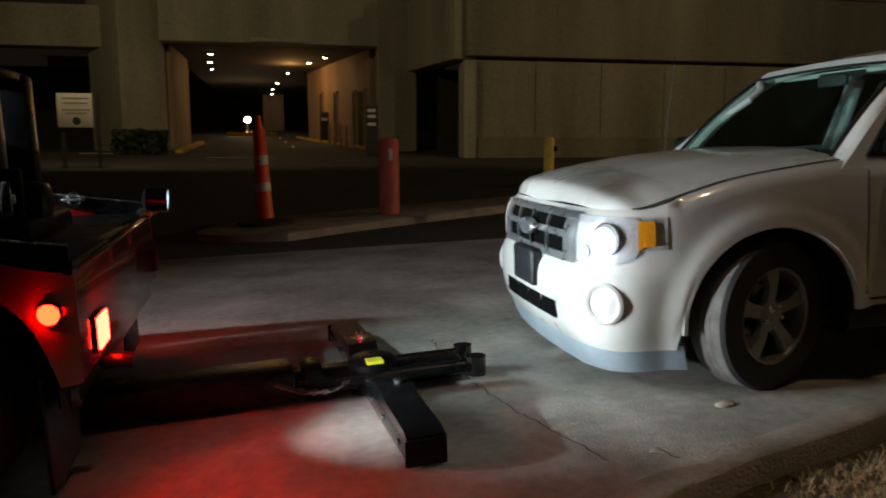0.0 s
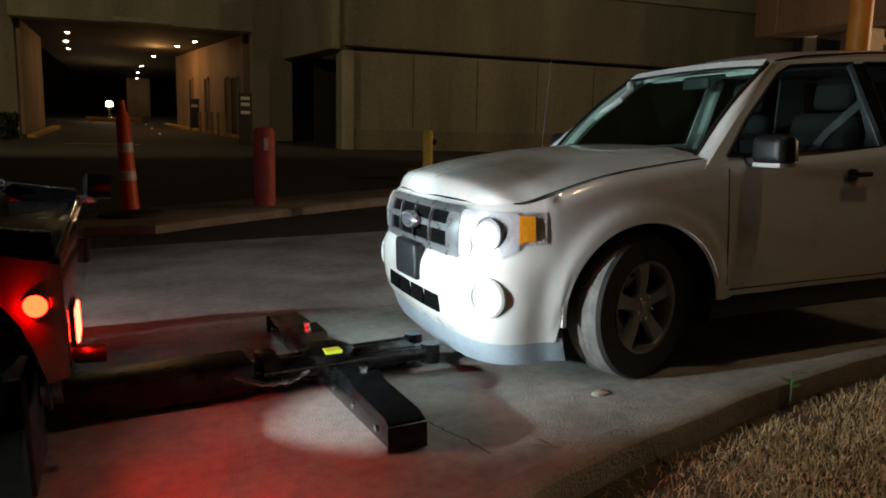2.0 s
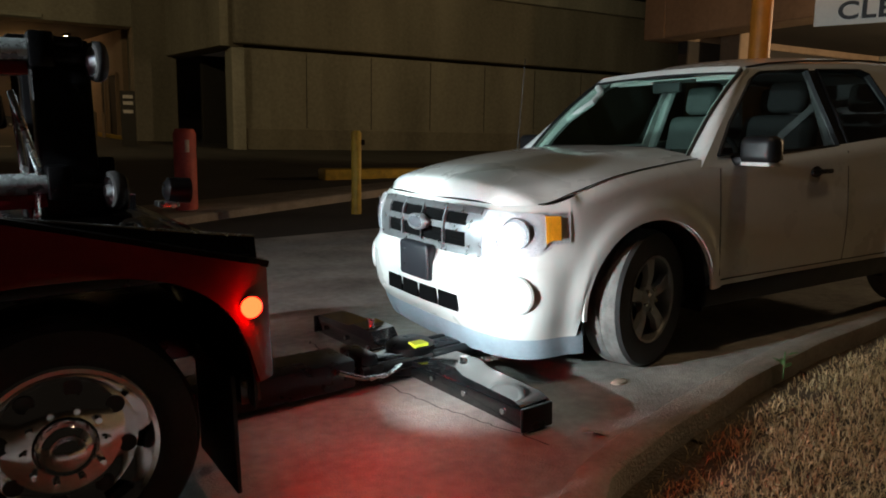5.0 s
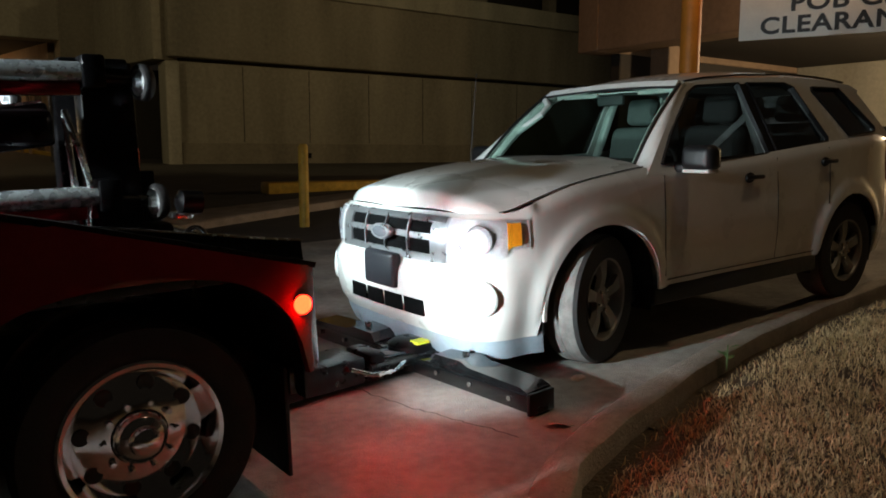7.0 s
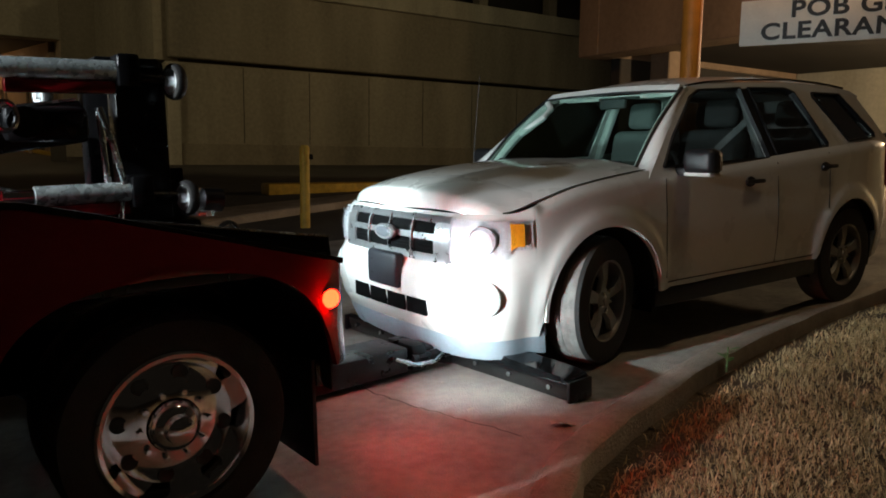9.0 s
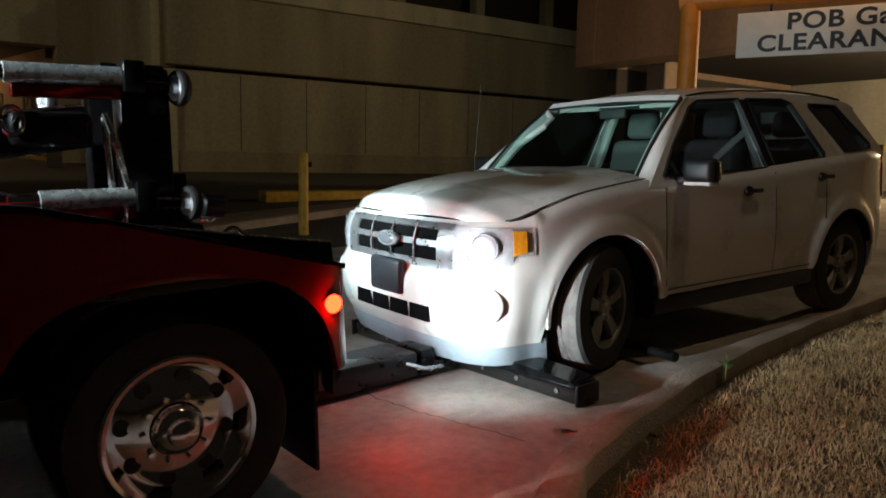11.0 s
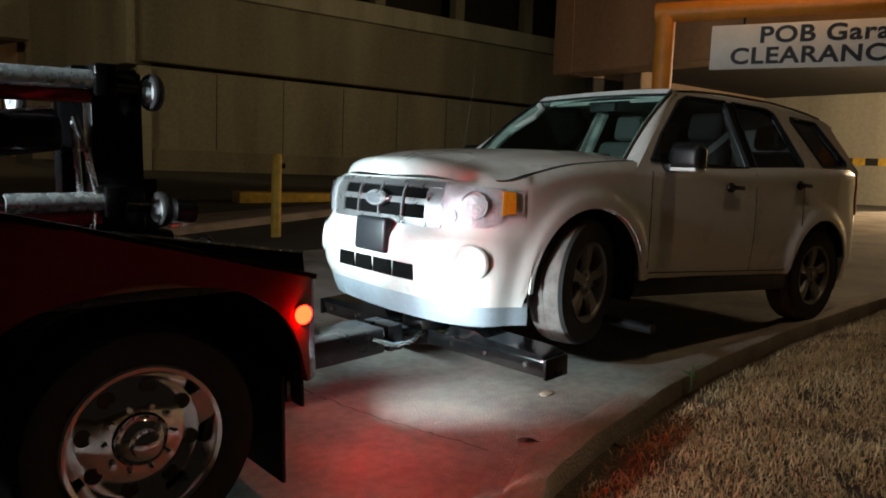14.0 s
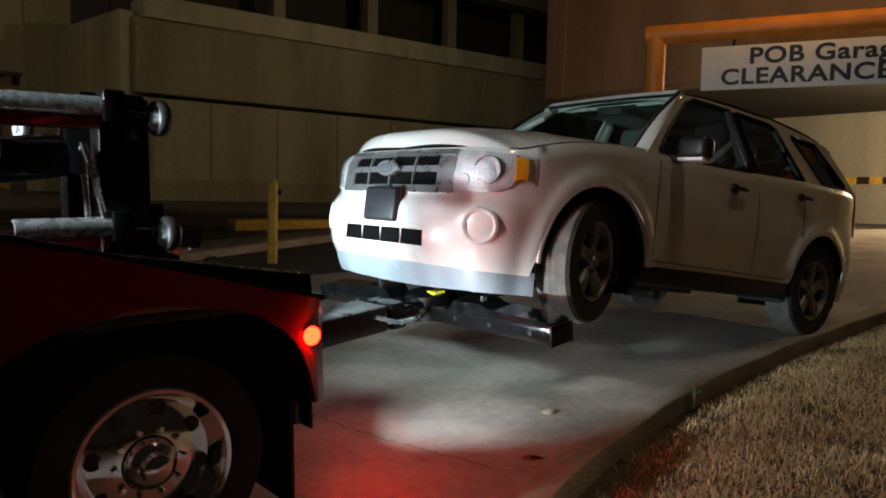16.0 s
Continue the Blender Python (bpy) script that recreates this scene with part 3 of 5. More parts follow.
# ---- traffic island with posts ----
def island():
    bm = B()
    pts = smooth_line([(-2.2, 6.0), (-3.3, 6.3), (-3.5, 7.0), (-3.0, 7.9), (-1.0, 8.9), (3.0, 10.0), (5.5, 11.0), (5.5, 10.0), (2.5, 8.6), (0.3, 7.5), (-1.2, 6.7), (-2.2, 6.0)], 2)[:-1]
    bot = [bm.verts.new((x, y, ground_z(x, y) - 0.02)) for x, y in pts]
    top = [bm.verts.new((x, y, ground_z(x, y) + 0.10)) for x, y in pts]
    cx, cy = 0.0, 8.2
    ins = [bm.verts.new((x + (cx - x) * 0.04, y + (cy - y) * 0.06, ground_z(x, y) + 0.125)) for x, y in pts]
    n = len(pts)
    for a, b in ((bot, top), (top, ins)):
        for i in range(n):
            bm.faces.new((a[i], a[(i + 1) % n], b[(i + 1) % n], b[i]))
    bm.faces.new(ins)
    bmesh.ops.triangulate(bm, faces=[f for f in bm.faces if len(f.verts) > 4])
    tagged(part("traffic_island", bm, M_KERB, smooth=30), "low concrete traffic island in the lane", "traffic island", kind="structure")
    # delineator cone post
    x, y = -2.5, 7.2
    c = thing("delineator_post", "tilted orange-red plastic delineator with pale bands", "traffic post", pose(x, y, ground_z(x, y) + 0.12, 0, -2.5, 0))
    part("base", lathe(B(), [(0, 0), (0.42, 0), (0.42, 0.04), (0.14, 0.09), (0, 0.09)], 20, "Z"), M_RUBBER, c)
    part("shaft", lathe(B(), [(0.125, 0.06), (0.115, 0.2), (0.085, 1.35), (0.045, 1.42), (0.04, 1.55), (0, 1.56)], 20, "Z"), M_CONE, c)
    for z, r in ((0.48, 0.112), (0.86, 0.103)):
        part("band", lathe(B(), [(r, z), (r - 0.006, z + 0.13)], 20, "Z"), M_REFLECT, c, "worn pale reflective band")
    # red concrete-filled post
    x, y = -0.62, 7.7
    p = thing("red_post", "faded red concrete-filled guard post", "bollard", pose(x, y, ground_z(x, y) + 0.10))
    part("sleeve", lathe(B(), [(0.16, 0), (0.16, 1.12), (0.13, 1.19), (0, 1.2)], 24, "Z"), M_REDPOST, p)
    part("pale_patch", box(B(), (-0.03, -0.170, 0.86), (0.03, -0.150, 1.04), 0.01), M_REFLECT, p)
    # yellow post
    x, y = 1.62, 6.65
    p = thing("yellow_post", "slim chipped yellow guard post", "bollard", pose(x, y, ground_z(x, y) - 0.1))
    part("pole", lathe(B(), [(0.075, 0), (0.075, 1.29), (0.05, 1.33), (0, 1.335)], 20, "Z"), M_YELLOW, p)
    part("clip", box(B(), (0.05, -0.05, 1.12), (0.12, 0.03, 1.2), 0.01), M_BLACKM, p)
    # yellow wheel stop
    x, y = 4.5, 13.2
    w = thing("wheel_stop", "yellow-painted concrete kerb end", "kerb", pose(x, y, ground_z(x, y), 0, 0, -4))
    part("block", box(B(), (-0.9, -0.35, -0.05), (6.0, 0.25, 0.24), 0.06), M_YELLOW, w)


island()


# ---- the white sport utility car ----
INWARD = 1
ARCH = ((0.0, 0.37), (2.62, 0.37))
OUT = smooth_line([(-0.89, 0.0), (-0.885, 0.30), (-0.872, 0.52), (-0.83, 0.71), (-0.72, 0.835), (-0.52, 0.875), (-0.2, 0.89), (0.3, 0.895), (1.3, 0.905), (2.2, 0.91),
                   (2.7, 0.90), (3.1, 0.88), (3.36, 0.82), (3.48, 0.70), (3.53, 0.45), (3.54, 0.0)], 2)


def resample(pts, step):
    out, acc = [pts[0]], 0.0
    for a, b in zip(pts, pts[1:]):
        d = math.dist(a, b)
        n = max(1, int(d / step + 0.5))
        for k in range(1, n + 1):
            out.append((a[0] + (b[0] - a[0]) * k / n, a[1] + (b[1] - a[1]) * k / n))
    return out


OUT = resample(OUT, 0.03)
SHOULDER = [(-0.905, 0.90), (-0.80, 0.90), (-0.61, 0.908), (-0.50, 0.942), (-0.19, 1.022), (0.26, 1.08), (0.45, 1.092), (1.18, 1.112), (2.32, 1.185), (3.3, 1.23), (3.54, 1.22)]
FRONTPROF = [(0.08, 0.11), (0.24, 0.035), (0.30, 0.0), (0.42, -0.022), (0.56, -0.02), (0.64, 0.018), (0.76, 0.022), (0.86, 0.045), (0.93, 0.08), (1.3, 0.1)]
SIDEPROF = [(0.08, 0.10), (0.30, 0.05), (0.40, 0.022), (0.55, 0.005), (0.72, 0.0), (0.86, 0.006), (1.00, 0.014), (1.3, 0.02)]


def out_normal(i):
    a, b = OUT[max(i - 1, 0)], OUT[min(i + 1, len(OUT) - 1)]
    d = Vector((b[0] - a[0], b[1] - a[1])).normalized()
    return Vector((-d.y, d.x))


def skin(i, z, proud=0.0):
    """Point of the car's outer skin over outline point i, on the +y half, at height z."""
    x, y = OUT[i]
    n = out_normal(i)
    if n.dot(Vector((x - 1.3, y))) < 0:
        n = -n
    kf = min(1, max(0, (-0.50 - x) / 0.30))
    off = kf * sinterp(FRONTPROF, z) + (1 - kf) * sinterp(SIDEPROF, z)
    zs = sinterp(SHOULDER, x)
    round_in = max(0, (z - (zs - 0.07)) / 0.07)
    off += (0.045 if x > -0.5 else 0.02) * round_in ** 2
    for cx, cz in ARCH:
        r = math.hypot(x - cx, z - cz)
        if y > 0.8:
            off -= 0.026 / (1 + math.exp((r - 0.515) / 0.016))
    off -= proud
    return Vector((x - n.x * off, y - n.y * off, z))


def bottom(x, y):
    zb = 0.24 if x < -0.37 else (0.36 + 0.03 * min(1, max(0, x)) if x < 3 else 0.30)
    if y > 0.75:
        for cx, cz in ARCH:
            if abs(x - cx) < 0.445:
                zb = max(zb, cz + math.sqrt(max(0, 0.445 ** 2 - (x - cx) ** 2)) * 0.97)
    return zb


def mirror_y(bm):
    g = bmesh.ops.duplicate(bm, geom=bm.verts[:] + bm.edges[:] + bm.faces[:])
    for v in g["geom"]:
        if isinstance(v, bmesh.types.BMVert):
            v.co.y = -v.co.y
    bmesh.ops.remove_doubles(bm, verts=bm.verts, dist=0.0005)
    return bm


def nearest_out(x=None, y=None):
    if y is not None:
        return min((i for i in range(len(OUT)) if OUT[i][0] < 0), key=lambda i: abs(OUT[i][1] - y))
    return min((i for i in range(len(OUT)) if OUT[i][1] > 0.6), key=lambda i: abs(OUT[i][0] - x))


def patch(i0, i1, zlo, zhi, proud, side=1, nz=4, thick=0.012):
    """Piece laid over the skin from outline point i0 to i1 between zlo(k) and zhi(k)."""
    bm = B()
    n = i1 - i0

    def fn(u, v):
        i = i0 + int(round(u * n))
        k = u
        z = zlo(k) + (zhi(k) - zlo(k)) * v
        p = skin(i, z, proud)
        return Vector((p.x, p.y * side, p.z))
    grid(bm, fn, n, nz)
    bmesh.ops.recalc_face_normals(bm, faces=bm.faces)
    c = Vector((1.3, 0, 0.6))
    f = next(iter(bm.faces))
    if f.normal.dot(f.calc_center_median() - c) < 0:
        bmesh.ops.reverse_faces(bm, faces=bm.faces)
    bmesh.ops.solidify(bm, geom=bm.faces[:], thickness=INWARD * thick)
    return bm


def wheel(name, radius, parent, m, side, steer=0):
    """Road wheel with a five-spoke alloy; its outer face looks along -y when side is -1."""
    w = part(name, lathe(B(), [(radius * .62, 0.10), (radius * .80, 0.112), (radius * .95, 0.105), (radius * .985, 0.085)], 48), M_RUBBER, parent, "dusty black tyre sidewall", m)
    bm = lathe(B(), [(radius * .985, 0.085), (radius, 0.06), (radius * .992, 0.045), (radius * .992, 0.04), (radius, 0.035), (radius, 0.006), (radius * .99, 0.0), (radius, -0.006),
                     (radius, -0.035), (radius * .992, -0.04), (radius, -0.06), (radius * .985, -0.085), (radius * .95, -0.105), (radius * .62, -0.10)], 64)
    part("tread", bm, M_TREAD, w, "grey dusty tread")
    bm = lathe(B(), [(radius * .63, 0.100), (radius * .635, 0.108), (radius * .60, 0.104), (radius * .57, 0.06), (radius * .54, -0.09), (radius * .63, -0.1)], 48)
    part("rim", bm, M_ALLOY, w)
    bm = B()
    for k in range(5):
        a = 2 * math.pi * k / 5 + 0.3
        ca, sa = math.cos(a), math.sin(a)

        def pt(r, o, h):
            return Vector((ca * r - sa * o, h, sa * r + ca * o))
        r0, r1 = radius * .14, radius * .60
        ring = []
        for r, ww, h in ((r0, 0.036, 0.075), (radius * .35, 0.034, 0.092), (r1, 0.055, 0.088)):
            ring.append([bm.verts.new(pt(r, -ww, h - .03)), bm.verts.new(pt(r, -ww * .8, h)), bm.verts.new(pt(r, ww * .8, h)), bm.verts.new(pt(r, ww, h - .03))])
        for p, q in zip(ring, ring[1:]):
            for i in range(3):
                bm.faces.new((p[i], p[i + 1], q[i + 1], q[i]))
    part("spokes", bm, M_ALLOY, w)
    part("hub_cap", lathe(B(), [(radius * .2, 0.05), (radius * .2, 0.08), (radius * .15, 0.088), (0.03, 0.09), (0.026, 0.1), (0, 0.102)], 24), M_ALLOY, w)
    for k in range(5):
        a = 2 * math.pi * k / 5 + 0.9
        part("lug_nut", tube(B(), (0.057 * math.cos(a), 0.08, 0.057 * math.sin(a)), (0.057 * math.cos(a), 0.1, 0.057 * math.sin(a)), 0.011, n=6), M_CHROMEW, w)
    part("brake_disc", lathe(B(), [(0, -0.02), (0.14, -0.02), (0.14, 0.0), (0, 0.0)], 24), M_BLACKW, w)
    return w


def car():
    c = thing("sport_utility_car", "white compact sport utility car with unlit lamps and no plate", "car")
    # lower shell
    bm = B()
    n, nz = len(OUT) - 1, 22

    def shell(u, v):
        i = int(round(u * n))
        x, y = OUT[i]
        zb, zs = bottom(x, y), sinterp(SHOULDER, x)
        return skin(i, zb + (zs - zb) * v)
    grid(bm, shell, n, nz)
    mirror_y(bm)
    bmesh.ops.recalc_face_normals(bm, faces=bm.faces)
    f = max(bm.faces, key=lambda q: q.calc_center_median().y)
    if f.normal.y < 0:
        bmesh.ops.reverse_faces(bm, faces=bm.faces)
    bmesh.ops.solidify(bm, geom=bm.faces[:], thickness=INWARD * 0.012)
    part("body", bm, M_WHITE, c, smooth=60)
    # lower lip
    bm = B()

    def lip(u, v):
        i = int(round(u * k1))
        x, y = OUT[i]
        p = skin(i, 0.245)
        t = 0.0 + 0.13 * v
        back = 0.004 + 0.05 * v ** 1.5
        d = Vector((1.0, 0)) if y < 0.5 else Vector((0.75, -0.65))
        return Vector((p.x + d.x * back, p.y + d.y * back, 0.25 - t - 0.012 * math.cos(u * 3)))
    k1 = nearest_out(x=-0.45)
    grid(bm, lip, k1, 6)
    mirror_y(bm)
    thicken(bm, 0.01)
    part("lower_valance", bm, M_VALANCE, c, "grey-blue lower bumper lip", smooth=60)
    # bonnet
    bm = B()

    def hood(u, v):
        s = u ** 1.7
        w = v * 2 - 1
        xf = -0.836 + 0.15 * abs(w) ** 3.5
        xc = 0.50 - 0.10 * w * w
        x = xf + (xc - xf) * s
        yh = min(sinterp([(-0.86, 0.70), (-0.7, 0.755), (-0.5, 0.785), (0, 0.80), (0.5, 0.80)], x), 0.80)
        zc = sinterp([(-0.86, 0.995), (-0.79, 1.012), (-0.6, 1.052), (-0.2, 1.103), (0.2, 1.132), (0.5, 1.138)], x)
        ze = sinterp(SHOULDER, x) + 0.006
        nose = 0.095 * math.exp(-(x - xf) / 0.016)
        bulge = 0.010 / (1 + math.exp((abs(w) - 0.62) * 40))
        z = ze + (zc - ze) * (1 - abs(w) ** 3.4) + bulge * min(1, s * 5)
        return Vector((x, yh * w, z - nose * (1 - 0.35 * abs(w)) - 0.004 * abs(w) ** 12))
    grid(bm, hood, 34, 48)
    thicken(bm, 0.012)
    part("bonnet", bm, M_WHITE, c, "white bonnet with a raised centre", smooth=50)
    # dark gap along the bonnet edge
    for sd in (-1, 1):
        part("bonnet_seam", sweep(B(), [(x, sd * (min(sinterp([(-0.7, 0.755), (-0.5, 0.785), (0, 0.80), (0.5, 0.80)], x), .8) + 0.006), sinterp(SHOULDER, x) + 0.004) for x in [-0.66 + 0.05 * k for k in range(22)]], 0.003, 0.005), M_TRIM, c)
    part("cowl", grid_bm(lambda u, v: Vector((0.385 + 0.13 * u + 0.10 * (1 - (2 * v - 1) ** 2), (v * 2 - 1) * 0.74, 1.075 + 0.02 * u + 0.02 * (1 - (2 * v - 1) ** 2))), 3, 16, 0.01), M_TRIM, c)
    # greenhouse sides
    YS = lambda z: 0.868 - 0.50 * (z - 1.06) - 0.06 * max(0, z - 1.45) ** 1
    outer = [(0.34, 1.045), (0.62, 1.28), (0.97, 1.548), (1.08, 1.598), (1.3, 1.622), (1.7, 1.645), (2.3, 1.662), (2.8, 1.65), (3.12, 1.62), (3.17, 1.58), (3.37, 1.215), (3.3, 1.19), (2.3, 1.15),
             (1.2, 1.075), (0.6, 1.05)]
    wins = {"front_window": [(0.50, 1.105), (0.690, 1.285), (1.015, 1.535), (1.12, 1.578), (1.60, 1.604), (1.60, 1.128)],
            "rear_window": [(1.70, 1.135), (1.70, 1.606), (2.16, 1.615), (2.26, 1.585), (2.42, 1.215), (2.40, 1.19)],
            "quarter_window": [(2.50, 1.56), (2.52, 1.59), (2.90, 1.585), (3.17, 1.28), (3.15, 1.25), (2.74, 1.225)]}
    for sd in (-1, 1):
        bm = B()
        es = []
        for loop in [outer] + list(wins.values()):
            vs = [bm.verts.new((x, 0, z)) for x, z in loop]
            es += [bm.edges.new((vs[i], vs[(i + 1) % len(vs)])) for i in range(len(vs))]
        bmesh.ops.triangle_fill(bm, edges=es, use_beauty=True)
        bmesh.ops.subdivide_edges(bm, edges=bm.edges[:], cuts=1)
        for v in bm.verts:
            v.co.y = sd * YS(v.co.z)
        thicken(bm, 0.03)
        part("side_frame", bm, M_WHITE, c, "white pillars and window surrounds", smooth=30)
        for nm, loop in wins.items():
            cx = sum(p[0] for p in loop) / len(loop)
            cz = sum(p[1] for p in loop) / len(loop)
            bm = B()
            vs = [bm.verts.new((x + (x - cx) * 0.03, sd * (YS(z) - 0.014), z + (z - cz) * 0.03)) for x, z in loop]
            bm.faces.new(vs)
            ob = part(nm, bm, M_GLASSD, c, "dark side glass", smooth=0)
            ob.visible_shadow = False
            pts = [(x, sd * (YS(z) + 0.003), z) for x, z in loop]
            part("seal", sweep(B(), pts + pts[:2], 0.012, 0.028, (0, sd, 0.2)), M_TRIM, ob, "black rubber window seal")
        bm = B()
        vs = [bm.verts.new((x, sd * (YS(z) + 0.005), z)) for x, z in ((1.595, 1.12), (1.595, 1.60), (1.71, 1.605), (1.71, 1.128))]
        bm.faces.new(vs)
        thicken(bm, 0.01)
        part("door_pillar", bm, M_TRIM, c, "black middle pillar", smooth=0)
    # windscreen and corner pillars
    WS = lambda u, v: Vector((0.47 + 0.53 * u - 0.07 * (2 * v - 1) ** 2 * (1 - 0.5 * u) - 0.02 * math.sin(math.pi * u), (v * 2 - 1) * (0.725 - 0.115 * u), 1.085 + 0.50 * u + 0.02 * (1 - (2 * v - 1) ** 2) + 0.02 * math.sin(math.pi * u)))
    bm = B()
    grid(bm, WS, 10, 16)
    ob = part("windscreen", bm, M_GLASS, c, "curved green-tinted windscreen")
    ob.visible_shadow = False
    for sd in (0, 1):
        s = -1 if sd == 0 else 1
        bm = B()

        def ap(u, v):
            a = WS(u, sd)
            z = 1.05 + (1.565 - 1.05) * u
            x = interp([(1.045, 0.34), (1.28, 0.62), (1.548, 0.97), (1.6, 1.08)], z)
            b = Vector((x, s * (YS(z)), z))
            p = a.lerp(b, v)
            p.y += s * 0.010 * math.sin(math.pi * v)
            p.x -= 0.012 * math.sin(math.pi * v)
            return p
        grid(bm, ap, 12, 5)
        thicken(bm, 0.02)
        part("windscreen_pillar", bm, M_WHITE, c, smooth=60)
        part("screen_seal", pipe(B(), [WS(k / 10, sd) + Vector((-0.006, 0, 0.004)) for k in range(11)], 0.011), M_TRIM, c)
        part("inner_pillar_trim", pipe(B(), [WS(k / 10, sd) + Vector((0.06, -s * 0.035, 0.0)) for k in range(11)], 0.032), M_INNER, c, "pale inner pillar trim")
        if s > 0:
            g = [WS(0.45, 1), WS(0.52, 1), WS(0.66, 1), WS(0.8, 1), WS(0.86, 1)]
            o = [(0.04, -0.04, -.02), (0.02, -0.13, 0), (0.015, -0.17, 0.0), (0.02, -0.14, 0), (0.04, -0.04, .02)]
            part("grab_handle", pipe(B(), [p + Vector(q) for p, q in zip(g, o)], 0.024), M_INNER, c, "pale grab handle on the inner pillar")
    part("screen_seal", pipe(B(), [WS(0.955, k / 12) + Vector((-0.004, 0, 0.004)) for k in range(13)], 0.009), M_TRIM, c)
    part("roof_header", grid_bm(lambda u, v: WS(0.955 + 0.05 * u, 0.015 + 0.97 * v) + Vector((-0.010 + 0.012 * u, 0, 0.012 + 0.012 * u)), 4, 16, 0.012), M_WHITE, c, "white front edge of the roof")
    # roof
    bm = B()

    def roof(u, v):
        x = 1.0 + 2.22 * u
        w = v * 2 - 1
        ze = interp([(0.97, 1.548), (1.08, 1.598), (1.3, 1.622), (1.7, 1.645), (2.3, 1.662), (2.8, 1.65), (3.12, 1.62), (3.26, 1.56)], x)
        zc = sinterp([(0.98, 1.605), (1.2, 1.668), (1.6, 1.712), (2.3, 1.735), (2.9, 1.715), (3.3, 1.652)], x)
        return Vector((x, w * YS(ze), ze + (zc - ze) * (1 - abs(w) ** 2.4)))
    grid(bm, roof, 26, 20)
    thicken(bm, 0.03)
    part("roof", bm, M_WHITE, c, smooth=60)
    part("headliner", grid_bm(lambda u, v: Vector((1.06 + 2.0 * u, (v * 2 - 1) * 0.56, 1.575 + 0.03 * math.sin(math.pi * u))), 6, 6, 0.01), M_INNER, c)
    for sd in (-1, 1):
        part("roof_gutter", sweep(B(), [(x, sd * (YS(1.64) - 0.035), interp([(1.0, 1.598), (1.3, 1.642), (1.7, 1.668), (2.3, 1.686), (2.8, 1.672), (3.12, 1.64)], x)) for x in [1.1 + 0.2 * k for k in range(11)]], 0.02, 0.012), M_TRIM, c)
        part("sun_visor", box(B(), (1.05, sd * 0.36 - 0.17, 1.545), (1.09, sd * 0.36 + 0.17, 1.565), 0.006), M_INNER, c)
    # tailgate
    part("tailgate", grid_bm(lambda u, v: Vector((3.235 + 0.26 * u - 0.125 * (2 * v - 1) ** 2, (v * 2 - 1) * (0.56 + 0.235 * u), 1.615 - 0.42 * u)), 8, 10, 0.03), M_WHITE, c)
    for sd in (-1, 1):
        i0 = nearest_out(x=3.30)
        part("tail_lamp", patch(i0, i0 + 8, lambda k: 0.86, lambda k: 1.19, 0.012, sd), M_REDLENS, c, "unlit red tail lamp")
    # radiator grille
    j = nearest_out(y=0.50)
    for sd in (-1, 1):
        # Backing lies on the skin; its black stands for the shade behind the bars.
        part("grille_backing", patch(0, j, lambda k: 0.665, lambda k: 0.875, 0.004, sd, thick=0.006), M_VOID, c, "black grille mesh behind chrome bars, recess shade in its colour")

    def bar(z0, z1, proud, ylim=0.5):
        bm = B()
        for sd in (-1, 1):
            jj = nearest_out(y=ylim)
            b2 = patch(0, jj, lambda k: z0, lambda k: z1, proud, sd, 3, 0.03)
            me = finish(b2)
            bm.from_mesh(me)
            bpy.data.meshes.remove(me)
        return bm
    grille = part("grille_frame", bar(0.852, 0.884, 0.018, 0.55), M_SATIN, c, "chrome grille surround")
    part("lower_rail", bar(0.636, 0.676, 0.018, 0.55), M_SATIN, grille)
    part("middle_bar", bar(0.752, 0.786, 0.014, 0.47), M_SATIN, grille)
    for sd in (-1, 1):
        a, b = nearest_out(y=0.445), nearest_out(y=0.56)
        part("side_rail", patch(a, b, lambda k: 0.642, lambda k: 0.880, 0.016, sd, 4, 0.016), M_SATIN, grille, "wide chrome side rail")
        for yy in (0.235, 0.0):
            k = nearest_out(y=yy)
            part("upright", sweep(B(), [(p.x, sd * yy, p.z) for p in (skin(k, z, 0.016) for z in (0.67, 0.72, 0.77, 0.82, 0.865))], 0.013, 0.016, (1, 0, 0)), M_SATIN, grille)
        for zz in (0.70, 0.72, 0.80, 0.82):
            part("mesh_slat", patch(0, nearest_out(y=0.46), lambda k: zz - 0.003, lambda k: zz + 0.003, 0.008, sd, 1, 0.006), M_VOID, grille)
    badge = part("badge", squash(lathe(B(), [(0.0, -0.012), (0.096, -0.010), (0.106, 0.0), (0.096, 0.03)], 36, "X"), (1, 1, 0.44), (-0.914, 0, 0.768)), M_SATIN, c, "oval chrome-rimmed badge")
    part("badge_field", squash(lathe(B(), [(0, -0.015), (0.074, -0.0135), (0.077, -0.011)], 36, "X"), (1, 1, 0.40), (-0.914, 0, 0.768)), M_BADGE, badge)
    # number plate holder
    pl = part("plate_holder", box(B(), (-0.945, -0.165, 0.455), (-0.880, 0.165, 0.655), 0.022, None, 3), M_PLATE, c, "empty dark plate holder")
    for y, z in ((0.1, 0.60), (0.1, 0.52)):
        part("bolt_hole", tube(B(), (-0.9475, y, z), (-0.940, y, z), 0.008, n=8), M_INK, pl)
    # lower intake
    # Plates on the bumper, coloured as the shade inside the openings.
    for y0 in (-0.405, -0.2, 0.005, 0.21):
        y1 = y0 + 0.185
        bm = B()
        grid(bm, lambda u, v: Vector((-0.912 + 0.075 * abs(y0 + (y1 - y0) * u) ** 2 - 0.003, y0 + (y1 - y0) * u, 0.335 + 0.088 * v)), 5, 1)
        thicken(bm, 0.01)
